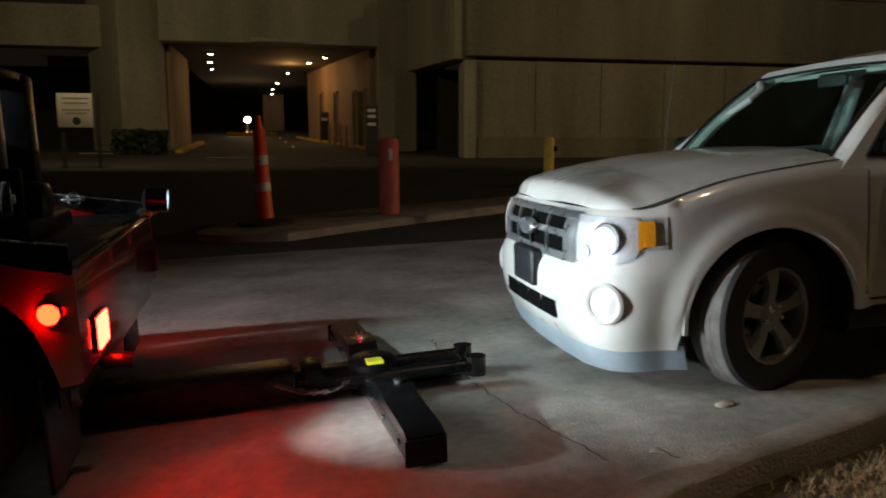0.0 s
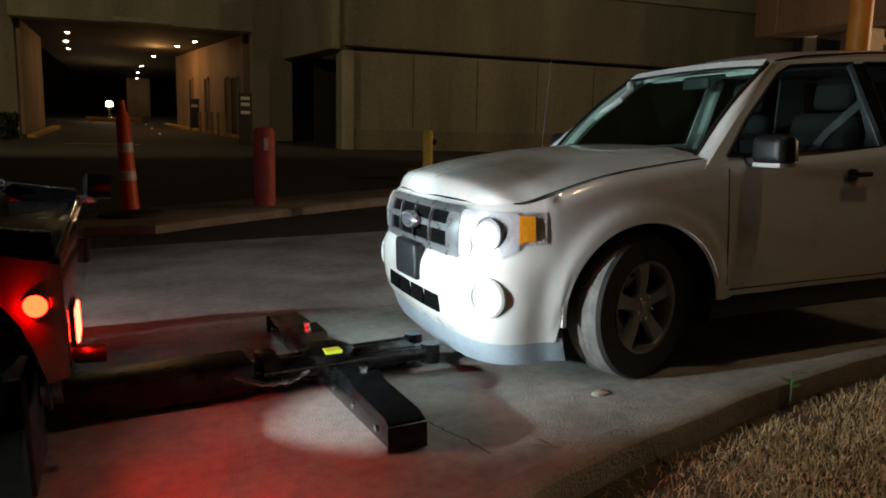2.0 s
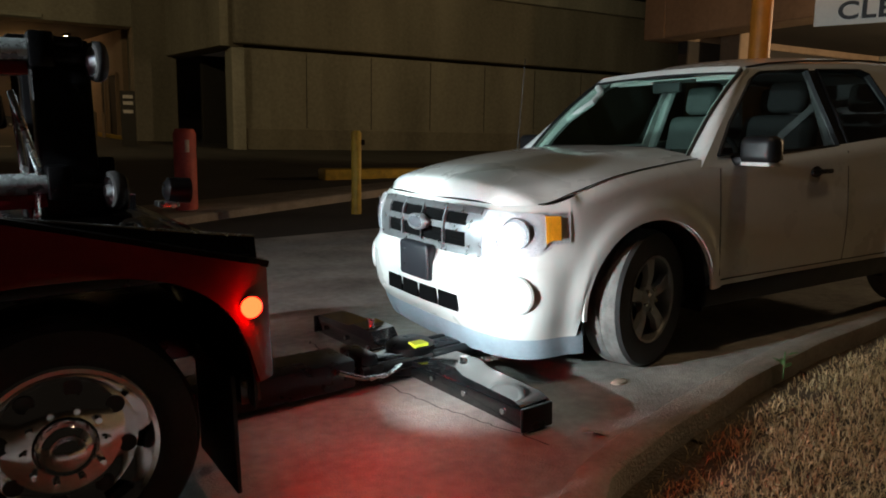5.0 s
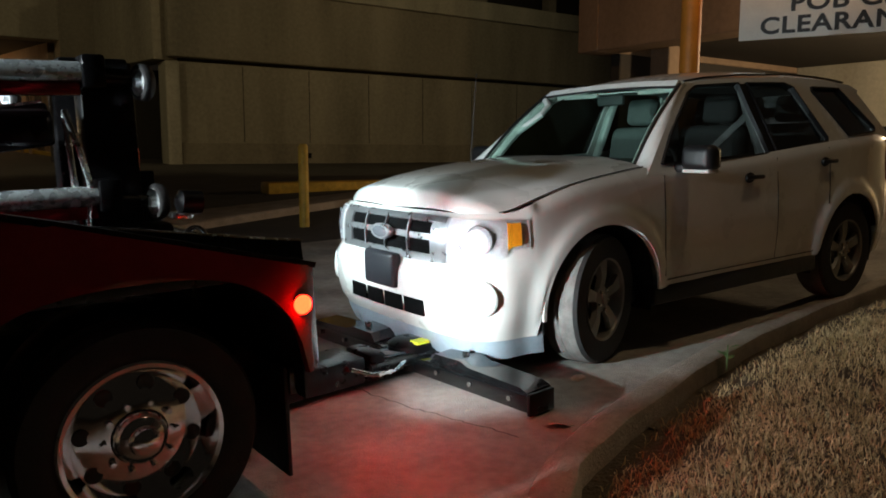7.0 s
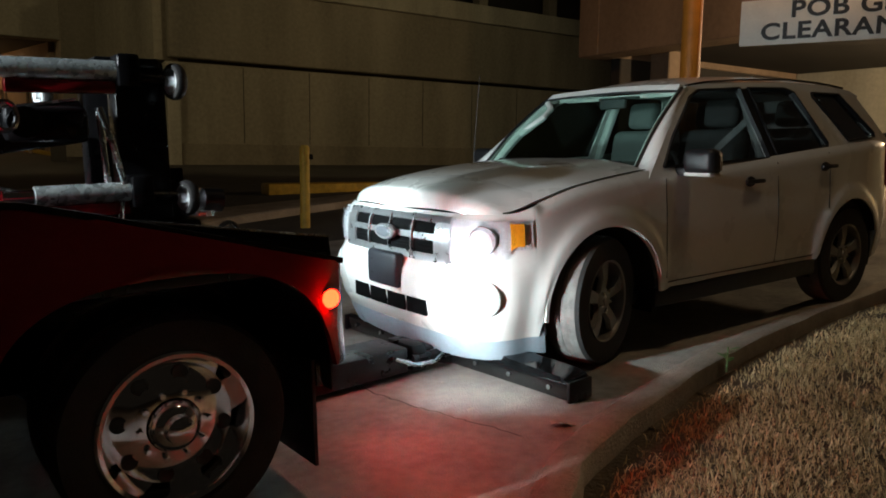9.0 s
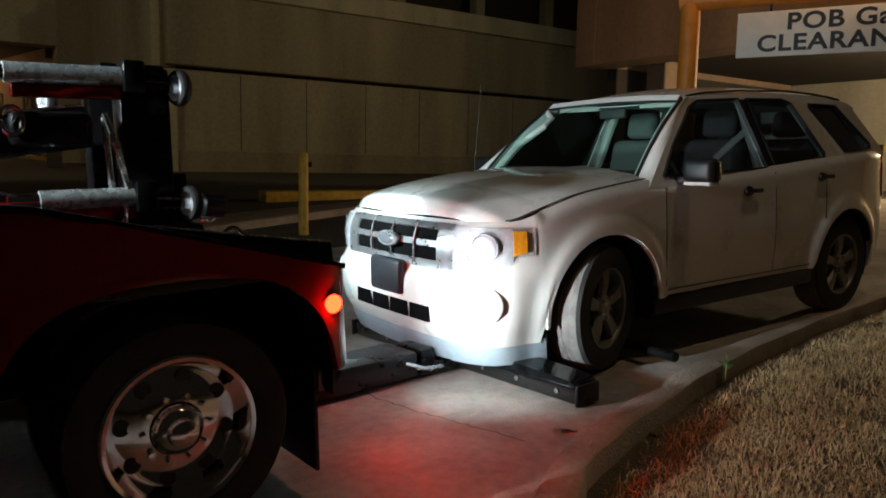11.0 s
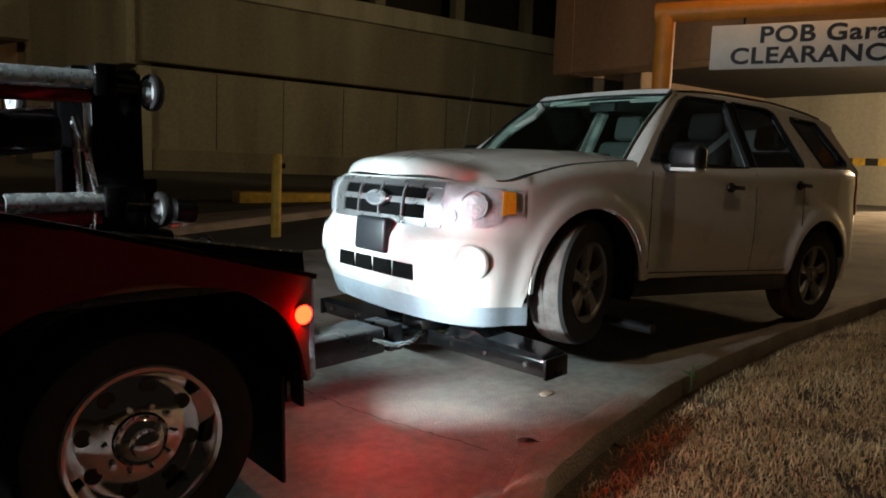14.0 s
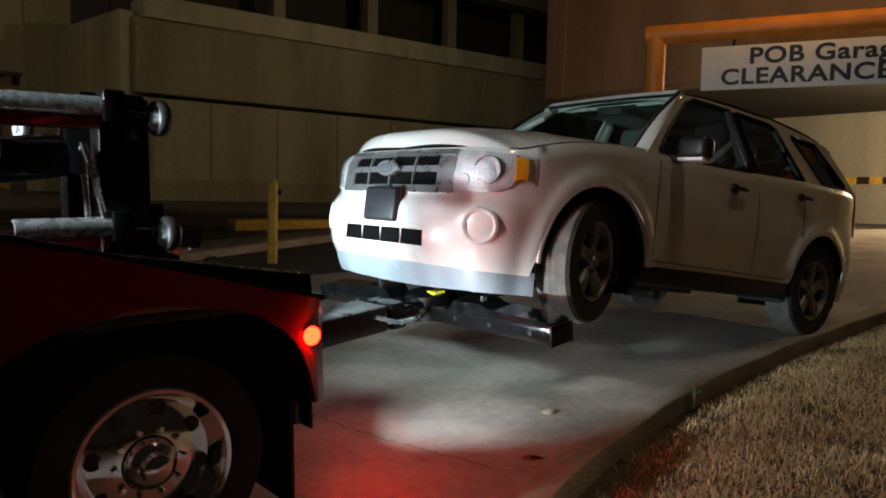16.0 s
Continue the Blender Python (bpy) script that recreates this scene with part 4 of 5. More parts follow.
        part("intake_shade", bm, M_VOID, c, "near-black plate standing for a shaded lower intake opening")
    # fog lamps
    for sd in (-1, 1):
        i = nearest_out(y=0.755)
        p, q = skin(i, 0.475, -0.012), out_normal(i)
        if q.x > 0:
            q = -q
        m = Matrix.Translation((p.x, sd * p.y, p.z)) @ Vector((q.x, sd * q.y, 0)).to_track_quat("Y", "Z").to_matrix().to_4x4()
        fog = part("fog_lamp", lathe(B(), [(0.098, -0.02), (0.100, 0.008), (0.088, 0.018), (0.074, 0.012), (0.068, -0.02), (0, -0.03)], 32), M_WHITE, c, "round fog lamp in a white ring", m)
        part("lens", lathe(B(), [(0.07, 0.0), (0.05, 0.006), (0, 0.009)], 24), M_LENS, fog)
        part("reflector", lathe(B(), [(0.069, -0.002), (0.05, -0.012), (0.014, -0.018), (0, -0.017)], 24), M_FOGIN, fog)
    # headlamps
    for sd in (-1, 1):
        a, b = nearest_out(y=0.575), nearest_out(x=-0.54)
        lo = lambda k: 0.655 + 0.010 * k + 0.062 * min(1, max(0, k - 0.52) / 0.22)
        hi = lambda k: 0.874 - 0.008 * k
        h = part("headlamp", patch(a, b, lambda k: lo(k) - .004, lambda k: hi(k) + .003, 0.005, sd, 4, 0.01), M_LAMPIN, c, "clear headlamp with amber corner")
        cut = a + int((b - a) * 0.70)
        f = (cut - a) / (b - a)
        part("reflector", patch(a, cut, lambda k: lo(k * f), lambda k: hi(k * f), 0.013, sd, 6, 0.006), M_LAMPIN, h)
        part("corner_lens", patch(cut, b - 2, lambda k: lo(f + k * (1 - f)) + 0.014, lambda k: hi(f + k * (1 - f)) - 0.010, 0.018, sd, 4, 0.008), M_AMBER, h, "amber corner lens")
        ins = a + int((b - a) * 0.80)
        ins2 = a + int((b - a) * 0.9)
        for yy, zz, r in ((0.745, 0.772, 0.074), (0.630, 0.708, 0.036)):
            i = nearest_out(y=yy)
            p, q = skin(i, zz, 0.005), out_normal(i)
            if q.x > 0:
                q = -q
            m = Matrix.Translation((p.x, sd * p.y, p.z)) @ Vector((q.x * 1.5, sd * q.y, 0)).to_track_quat("Y", "Z").to_matrix().to_4x4()
            part("bowl", lathe(B(), [(r, 0.004), (r * .95, 0.004), (r * .8, -0.002), (r * .4, -0.006), (r * .22, -0.006), (r * .18, 0.002), (0, 0.004)], 28), M_BOWL, h, "bright lamp bowl", m)
            part("bowl_ring", lathe(B(), [(r, 0.003), (r * 1.06, 0.006), (r * 1.0, 0.010), (r * .95, 0.006)], 28), M_SATIN, h, "", m)
        ob = part("cover", patch(a, cut + 1, lambda k: lo(k * f), lambda k: hi(k * f), 0.024, sd, 6, 0.003), M_LENS, h, "clear lamp cover")
        ob.visible_shadow = False
    # wheel arch liners
    for cx, cz in ARCH:
        for sd in (-1, 1):
            bm = B()
            grid(bm, lambda u, v: Vector((cx + 0.45 * math.cos(-0.30 + 3.74 * u), sd * (0.845 - 0.35 * v), cz + 0.445 * math.sin(-0.30 + 3.74 * u))), 24, 2)
            thicken(bm, 0.008)
            part("arch_liner", bm, M_TRIM, c, "black wheel-arch liner")
            part("arch_back", box(B(), (cx - 0.42, sd * 0.5 - 0.01, 0.2), (cx + 0.42, sd * 0.5 + 0.01, cz + 0.41)), M_TRIM, c)
    for sd in (-1, 1):
        part("mud_flap", box(B(), (-0.455, sd * 0.69 - 0.10, 0.15), (-0.425, sd * 0.69 + 0.10, 0.40), 0.012, pose(-0.06, 0, 0.03, 0, 8, 0)), M_TRIM, c, "black splash guard")
        part("sill", box(B(), (0.42, sd * 0.84 - 0.04, 0.27), (2.2, sd * 0.84 + 0.04, 0.39), 0.02), M_TRIM, c, "black lower sill")
        # handles, mirror, seams
        for hx, hz in ((1.33, 0.985), (2.24, 1.05)):
            hd = part("door_handle", box(B(), (hx - 0.10, sd * 0.925 - 0.012, hz - 0.012), (hx + 0.10, sd * 0.925 + 0.012, hz + 0.016), 0.011), M_TRIM, c, "black pull handle")
            part("handle_recess", squash(lathe(B(), [(0, 0.0), (0.05, 0.0), (0.055, -0.006)], 24, "Y"), (1.0, sd, 0.62), (hx - 0.02, sd * 0.905, hz)), M_TRIM, hd)
        mir = part("door_mirror", box(B(), (0.58, sd * 1.01 - 0.105, 1.06), (0.71, sd * 1.01 + 0.105, 1.21), 0.045, None, 4), M_TRIM, c, "black door mirror")
        part("mirror_arm", box(B(), (0.60, sd * 0.88 - 0.06, 1.05), (0.70, sd * 0.88 + 0.06, 1.10), 0.015), M_TRIM, mir)
        # White plate paints the pale reflection on the mirror's black underside.
        part("mirror_reflection", box(B(), (0.59, sd * 1.01 - 0.09, 1.05), (0.705, sd * 1.01 + 0.09, 1.075), 0.01), M_WHITE, mir, "white plate standing for the reflection under the mirror")
        part("mirror_glass", box(B(), (0.705, sd * 1.01 - 0.085, 1.08), (0.714, sd * 1.01 + 0.085, 1.19), 0.002), M_CHROME, mir)
        for seam in ([(0.50, z) for z in (0.45, 0.6, 0.75, 0.9, 1.04)], [(1.64, z) for z in (0.42, 0.6, 0.75, 0.9, 1.10)], [(2.30 - 0.25 * max(0, (0.85 - z)), z) for z in (0.75, 0.85, 0.95, 1.05, 1.15)]):
            pts = []
            for x, z in seam:
                p = skin(nearest_out(x=x), z, 0.0)
                pts.append((p.x, sd * p.y, p.z))
            part("door_seam", sweep(B(), pts, 0.006, 0.006, (0, 1, 0)), M_TRIM, c)
        pts = []
        for x in [0.52 + 0.12 * k for k in range(15)]:
            p = skin(nearest_out(x=x), 0.42 if x < 2.2 else 0.5, 0.0)
            pts.append((p.x, sd * p.y, p.z))
        part("door_seam", sweep(B(), pts, 0.006, 0.006, (0, 1, 0)), M_TRIM, c)
        part("arch_lip", sweep(B(), [(0.0 + 0.447 * math.cos(a), sd * (0.893 - 0.035 * max(0, a - 2.5)), 0.37 + 0.435 * math.sin(a)) for a in [0.02 + 0.162 * k for k in range(21)]], 0.02, 0.014, (0, 1, 0)), M_WHITE, c)
    # inside
    part("floor_pan", box(B(), (-0.6, -0.72, 0.26), (3.3, 0.72, 0.34), 0.02), M_DASH, c)
    part("engine_bay", box(B(), (-0.70, -0.48, 0.30), (0.45, 0.48, 0.86), 0.03), M_DASH, c)
    part("bulkhead", box(B(), (0.40, -0.70, 0.35), (0.50, 0.70, 1.03), 0.02), M_DASH, c)
    dash = part("dashboard", box(B(), (0.50, -0.72, 0.80), (0.92, 0.72, 1.06), 0.05), M_DASH, c, "dark dashboard")
    part("binnacle", box(B(), (0.66, -0.52, 1.0), (0.90, -0.20, 1.12), 0.04), M_DASH, dash)
    part("paper", box(B(), (0.78, 0.12, 1.062), (0.90, 0.22, 1.066), 0.0, pose(0, 0, 0, 0, 0, 0)), M_PAPER, dash, "white slip of paper")
    sw = part("steering_wheel", B_torus(0.18, 0.016), M_DASH, c, "dark steering wheel", pose(1.02, -0.36, 1.03, 0, -65, 0))
    part("wheel_hub", squash(lathe(B(), [(0, 0.03), (0.07, 0.02), (0.075, -0.02), (0, -0.03)], 20, "Z"), (1, 1, 1), (0, 0, 0)), M_DASH, sw)
    for a in (0.5, 2.64, 4.71):
        part("wheel_spoke", tube(B(), (0.05 * math.cos(a), 0.05 * math.sin(a), 0), (0.175 * math.cos(a), 0.175 * math.sin(a), 0), 0.014, n=8), M_DASH, sw)
    for x, ys in ((1.55, (-0.36, 0.36)), (2.45, (-0.38, 0.38))):
        for y in ys:
            seat = part("seat", box(B(), (x - 0.42, y - 0.25, 0.55), (x + 0.10, y + 0.25, 0.76), 0.06, None, 3), M_SEAT, c, "grey cloth seat")
            part("seat_back", box(B(), (-0.08, y - 0.25, 0), (0.08, y + 0.25, 0.64), 0.07, pose(x + 0.05, 0, 0.70, 0, 12, 0), 3), M_SEAT, seat)
            part("headrest", box(B(), (-0.055, y - 0.14, 0), (0.055, y + 0.14, 0.21), 0.05, pose(x + 0.20, 0, 1.34, 0, 10, 0), 3), M_SEAT, seat)
    part("seat_belt", sweep(B(), [(1.68, -0.66, 1.42), (1.60, -0.45, 1.2), (1.52, -0.25, 0.9)], 0.045, 0.004, (1, 0, 0.3)), M_INNER, c, "pale seat belt")
    for sd in (-1, 1):
        part("inner_door_pillar", pipe(B(), [(1.66, sd * 0.78, 1.05), (1.67, sd * 0.66, 1.35), (1.68, sd * 0.57, 1.57)], 0.035), M_INNER, c, "pale inner pillar trim")
        part("door_card", box(B(), (0.6, sd * 0.80 - 0.02, 0.5), (3.2, sd * 0.80 + 0.02, 1.06), 0.015), M_DASH, c)
    part("cabin_mirror", box(B(), (0.98, -0.12, 1.48), (1.01, 0.12, 1.55), 0.015), M_DASH, c)
    for y in (-0.55, 0.1):
        part("wiper", pipe(B(), [(0.46, y, 1.13), (0.47, y + 0.25, 1.14), (0.445, y + 0.5, 1.135)], 0.009), M_TRIM, c, "black wiper arm")
    part("aerial", tube(B(), (0.33, 0.78, 1.05), (0.42, 0.80, 1.75), 0.0025, n=6), M_TRIM, c, "thin whip aerial")
    for y in (-0.25, 0.35):
        part("washer_jet", box(B(), (0.30, y - 0.012, 1.132), (0.325, y + 0.012, 1.144), 0.004), M_TRIM, c)
    # wheels
    for wx in (0.0, 2.62):
        for sd in (-1, 1):
            wheel("wheel", 0.368, c, pose(wx, sd * (0.76 if wx == 0 else 0.775), 0.368, 0, 0, (180 if sd < 0 else 0) + (17 if wx == 0 else 0)), sd)
    part("axle", tube(B(), (2.62, -0.7, 0.37), (2.62, 0.7, 0.37), 0.05), M_BLACKW, c)
    return c


def grid_bm(fn, nu, nv, t=0.0):
    bm = B()
    grid(bm, fn, nu, nv)
    if t:
        thicken(bm, t)
    return bm


def squash(bm, s, at):
    for v in bm.verts:
        v.co = Vector((v.co.x * s[0] + at[0], v.co.y * s[1] + at[1], v.co.z * s[2] + at[2]))
    return bm


def B_torus(R, r, n=32, k=10):
    bm = B()
    rings = []
    for i in range(n):
        a = 2 * math.pi * i / n
        rings.append([bm.verts.new(((R + r * math.cos(2 * math.pi * j / k)) * math.cos(a), (R + r * math.cos(2 * math.pi * j / k)) * math.sin(a), r * math.sin(2 * math.pi * j / k))) for j in range(k)])
    for i in range(n):
        for j in range(k):
            bm.faces.new((rings[i][j], rings[(i + 1) % n][j], rings[(i + 1) % n][(j + 1) % k], rings[i][(j + 1) % k]))
    return bm


suv = car()


# ---- the red tow truck ----
def truck_wheel(parent, m):
    """Big chrome wheel with eight hand holes, outer face along +y."""
    w = part("wheel", lathe(B(), [(0.245, 0.07), (0.255, 0.085), (0.30, 0.10), (0.36, 0.095), (0.375, 0.07), (0.378, 0.0), (0.37, -0.08), (0.25, -0.10)], 48), M_RUBBER, parent, "black truck tyre", m)
    part("rim", lathe(B(), [(0.250, 0.075), (0.258, 0.088), (0.250, 0.095), (0.236, 0.090), (0.226, 0.06), (0.215, 0.02), (0.20, 0.0)], 56), M_CHROME, w, "polished chrome rim")
    bm = lathe(B(), [(0.205, 0.004), (0.19, 0.010), (0.150, 0.022), (0.125, 0.030), (0.09, 0.034), (0.088, 0.02)], 56)
    part("wheel_disc", bm, M_CHROME, w, "polished chrome disc")
    for k in range(8):
        a = 2 * math.pi * k / 8 + 0.2
        p = (0.172 * math.cos(a), 0.016, 0.172 * math.sin(a))
        m2 = Matrix.Translation(p) @ pose(0, 0, 0, 0, 0, 0)
        part("hand_hole", lathe(B(), [(0, 0.004), (0.021, 0.0045), (0.026, 0.006), (0.028, 0.001)], 18), M_INK, w, "dark hand hole", m2)
    part("hub", lathe(B(), [(0.085, 0.02), (0.085, 0.05), (0.07, 0.075), (0.05, 0.085), (0.045, 0.11), (0.03, 0.12), (0, 0.122)], 32), M_CHROME, w, "chrome hub cover")
    for k in range(10):
        a = 2 * math.pi * k / 10
        bm = B()
        tube(bm, (0.112 * math.cos(a), 0.02, 0.112 * math.sin(a)), (0.112 * math.cos(a), 0.055, 0.112 * math.sin(a)), 0.013, 0.010, 6)
        part("lug_nut", bm, M_CHROME, w)
    return w


def led_lamp(name, parent, m, r, g, depth, label, body=M_BLACKM):
    """Round work light; it shines along its own +x."""
    l = part(name, lathe(B(), [(r, 0.0), (r * 1.02, depth), (r * 1.25, depth), (r * 1.25, -0.03), (r * 0.6, -0.05), (0, -0.05)], 24, "X"), body, parent, label, m)
    part("led", lathe(B(), [(0, 0.001), (r * 0.6, 0.001)], 24, "X"), g, l, "glowing white led face")
    return l


def roller(parent, m):
    bm = lathe(B(), [(0.050, -0.020), (0.064, -0.018), (0.069, -0.010), (0.069, 0.010), (0.064, 0.018), (0.050, 0.020)], 28, "X")
    w = part("dolly_wheel", bm, M_RUBBER, parent, "small rubber dolly wheel", m)
    part("dolly_hub", lathe(B(), [(0.053, 0.012), (0.050, 0.018), (0.040, 0.012), (0.02, 0.015), (0.016, 0.032), (0, 0.034)], 24, "X"), M_HUB, parent, "bright dolly wheel hub", m)
    part("dolly_hub", lathe(B(), [(0.053, -0.012), (0.050, -0.019), (0.040, -0.010), (0.022, -0.013), (0.018, -0.034), (0, -0.036)], 24, "X"), M_HUB, parent, "bright dolly wheel hub", m)
    return w


def tow_truck():
    t = thing("tow_truck", "dark red tow truck with chrome wheels and lit red marker lamps", "tow truck")
    TOP = [(-6.4, 1.20), (-2.6, 1.20), (-1.09, 1.14), (-0.64, 1.035), (-0.10, 0.89), (0.0, 0.865)]
    AX, AZ, RX, RZ = -0.615, 0.40, 0.545, 0.49
    for sd in (-1, 1):
        bm = B()
        nx = 90

        def side(u, v):
            x = -2.7 + 2.7 * u
            zb = 0.50 if x > AX else 0.46
            if abs(x - AX) < RX:
                zb = max(zb, AZ + RZ * max(0, 1 - abs((x - AX) / RX) ** 2.8) ** (1 / 2.8))
            zt = sinterp(TOP, x)
            z = zb + (zt - zb) * v
            r = math.hypot((x - AX) / RX, (z - AZ) / RZ)
            flare = 0.02 * math.exp(-((r - 1.05) / 0.12) ** 2)
            y = 1.06 + flare - 0.05 * max(0, (z - 0.85) / 0.3) ** 2 - 0.05 * max(0, (x + 0.12) / 0.12) ** 2
            return Vector((x, sd * y, z))
        grid(bm, side, nx, 14)
        thicken(bm, 0.02)
        part("fender_panel", bm, M_RED, t, "glossy red rear fender", smooth=50)
        part("arch_well", grid_bm(lambda u, v: Vector((AX + (RX + .01) * math.copysign(abs(math.cos(math.pi * u)) ** 0.71, math.cos(math.pi * u)), sd * (1.04 - 0.55 * v), AZ + (RZ + .01) * max(0, math.sin(math.pi * u)) ** 0.71)), 30, 2, 0.01), M_TRIM, t, "black wheel well")
        part("top_rail", sweep(B(), [(x, sd * 1.0, sinterp(TOP, x) + 0.004) for x in [-2.6 + 0.2 * k for k in range(14)]], 0.06, 0.02), M_BLACKM, t, "black fender top rail")
        bm = B()
        grid(bm, lambda u, v: Vector((-0.92 + 0.90 * u, sd * (0.985 - 0.02 * v), sinterp(TOP, -0.92 + 0.90 * u) - 0.02 + (0.012 + 0.09 * u ** 1.1) * v)), 18, 2)
        thicken(bm, 0.012)
        rail = part("tailboard_rail", bm, M_BLACKM, t, "black raised rail at the deck's end")
        part("rail_edge", sweep(B(), [(-0.92 + 0.10 * k, sd * 0.966, sinterp(TOP, -0.92 + 0.10 * k) - 0.006 + 0.09 * (k / 9) ** 1.1) for k in range(10)], 0.016, 0.006), M_CHROMEW, rail, "bright strip along the rail's top edge")
        # marker lamp
        ml = part("marker_lamp", lathe(B(), [(0.040, -0.02), (0.040, 0.004), (0.034, 0.010)], 24, "Y"), M_TRIM, t, "round red marker lamp, lit", pose(-0.075, sd * 1.058, 0.745, 0, 0, 0 if sd > 0 else 180))
        part("lens", lathe(B(), [(0.034, 0.008), (0.026, 0.016), (0, 0.02)], 24, "Y"), G_TAIL, ml, "glowing red lens")
        # stop lamps on the tail
        y, w = (-0.74, 0.10) if sd < 0 else (0.985, 0.02)
        st = part("stop_lamp", box(B(), (-0.01, y - w, 0.545), (0.016, y + w, 0.68), 0.006), M_TRIM, t, "small red stop lamp")
        part("lens", box(B(), (0.014, y - w * 0.85, 0.555), (0.026, y + w * 0.85, 0.67), 0.004), G_STOP if sd < 0 else M_RED, st, "glowing red lens" if sd < 0 else "unlit red lens")
        part("mud_flap", box(B(), (-0.14, sd * 0.80 - 0.22, 0.12), (-0.125, sd * 0.80 + 0.22, 0.52), 0.003), M_TRIM, t, "black mud flap")
        for yy in (0.93, 0.66):
            truck_wheel(t, pose(AX, sd * yy, 0.385, 0, 0, 0 if sd > 0 else 180))
        truck_wheel(t, pose(-4.9, sd * 0.90, 0.385, 0, 0, 0 if sd > 0 else 180))
        part("tie_ring", pipe(B(), [(-0.38 + 0.035 * math.cos(a), sd * 0.93, 0.995 + 0.035 * math.sin(a)) for a in [0.4 * k for k in range(17)]], 0.008), M_CHROME, t, "chrome tie-down ring")
        part("ring_plate", box(B(), (-0.44, sd * 0.93 - 0.03, 0.965), (-0.32, sd * 0.93 + 0.03, 0.98), 0.004, pose(0, 0, 0.02, 0, 0, 0)), M_CHROMEW, t)
    # deck and tail
    part("deck", box(B(), (-2.6, -1.0, 0.84), (-0.04, 1.0, 0.90), 0.01), M_BLACKM, t, "black steel deck")
    part("deck_edge", box(B(), (-0.10, -0.96, 0.84), (-0.01, 0.96, 0.90), 0.012), M_BLACKW, t)
    part("tail_panel", box(B(), (-0.04, -1.01, 0.50), (0.0, 1.01, 0.87), 0.012), M_RED, t, "red tail panel")
    part("tail_skirt", box(B(), (-0.10, -0.98, 0.40), (-0.03, 0.98, 0.51), 0.01), M_BLACKW, t, "black lower tail frame")
    part("chassis", box(B(), (-6.2, -0.42, 0.42), (-0.1, 0.42, 0.62), 0.02), M_BLACKM, t)
    part("axle", tube(B(), (AX, -0.8, 0.385), (AX, 0.8, 0.385), 0.09), M_BLACKM, t)
    # cab, ahead of the deck
    cab = part("cab", grid_bm(lambda u, v: Vector((-6.3 + 3.5 * u, 1.03 * math.copysign(min(1, 1.55 * abs(math.cos(math.pi * v))), math.cos(math.pi * v)) * (1 if math.sin(math.pi * v) < 0.72 else 0.9),
               0.48 + (0.78 if u < 0.36 else 1.55) * math.sin(math.pi * v) ** 0.6)), 28, 24, 0.02), M_RED, t, "red truck cab", smooth=50)
    part("cab_back", box(B(), (-2.83, -0.95, 0.5), (-2.79, 0.95, 1.95), 0.02), M_RED, cab)
    part("rear_screen", box(B(), (-2.79, -0.6, 1.45), (-2.775, 0.6, 1.85), 0.01), M_GLASSD, cab)
    part("nose", box(B(), (-6.34, -0.9, 0.5), (-6.28, 0.9, 1.15), 0.02), M_CHROMEW, cab)
    # mast and recovery boom
    rig = part("mast", box(B(), (-0.56, -0.40, 0.88), (-0.14, 0.34, 1.02), 0.03), M_BLACKM, t, "black mast with stored dolly axles", pose(-0.13, 0, -0.02))
    for y in (-0.28, 0.22):
        part("mast_post", box(B(), (-0.43, y - 0.06, 0.88), (-0.24, y + 0.06, 1.63), 0.012), M_BLACKM, rig, "black mast upright")
    part("mast_cap", box(B(), (-0.50, -0.36, 1.60), (-0.26, 0.30, 1.64), 0.012), M_BLACKM, rig)
    part("gusset", box(B(), (-0.34, -0.31, 0.95), (-0.18, -0.27, 1.22), 0.01, pose(0.0, 0, 0, 0, 0, 0)), M_BLACKM, rig)
    part("lift_ram", tube(B(), (-0.47, -0.34, 0.98), (-0.49, -0.34, 1.44), 0.013), M_CHROMEW, rig, "chrome lift ram")
    part("ram_body", tube(B(), (-0.46, -0.34, 0.95), (-0.475, -0.34, 1.16), 0.034), M_BLACKW, rig)
    boom = part("recovery_boom", box(B(), (0, -0.12, -0.08), (1.9, 0.12, 0.08), 0.015, pose(-2.4, -0.12, 1.16, 0, -7.5, 0)), M_BLACKM, rig, "black recovery boom")
    part("boom_edge", box(B(), (0, -0.125, 0.078), (1.88, -0.085, 0.088), 0.0, pose(-2.4, -0.12, 1.16, 0, -7.5, 0)), M_CHROMEW, rig, "bright strip along the boom's top edge")
    part("winch_body", box(B(), (-0.80, -0.32, 1.33), (-0.52, 0.02, 1.46), 0.03), M_BLACKM, rig, "black winch housing")
    part("winch_drum", tube(B(), (-0.74, -0.36, 1.40), (-0.74, 0.06, 1.40), 0.055, n=24), M_BLACKW, rig)
    part("winch_shackle", pipe(B(), [(-0.80 + 0.035 * math.cos(a), -0.37, 1.42 + 0.05 * math.sin(a)) for a in [0.45 * k for k in range(15)]], 0.010), M_CHROME, rig, "chrome shackle")
    # stored dolly axles
    for z, x0, x1 in ((1.585, -0.92, -0.42), (1.14, -0.84, -0.40)):
        ax = part("dolly_axle", tube(B(), (x0 + 0.10, -0.40, z), (x1, -0.40, z), 0.036, n=20), M_GALV, rig, "scuffed chrome dolly axle")
        part("axle_end", tube(B(), (x0, -0.40, z), (x0 + 0.11, -0.40, z), 0.026), M_CHROME, rig)
        part("axle_stub", tube(B(), (x1, -0.40, z - 0.02), (x1 + 0.16, -0.40, z - 0.03), 0.022), M_BLACKM, rig)
        part("clamp", box(B(), (x1 - 0.02, -0.45, z - 0.06), (x1 + 0.06, -0.30, z + 0.06), 0.012), M_BLACKM, rig)
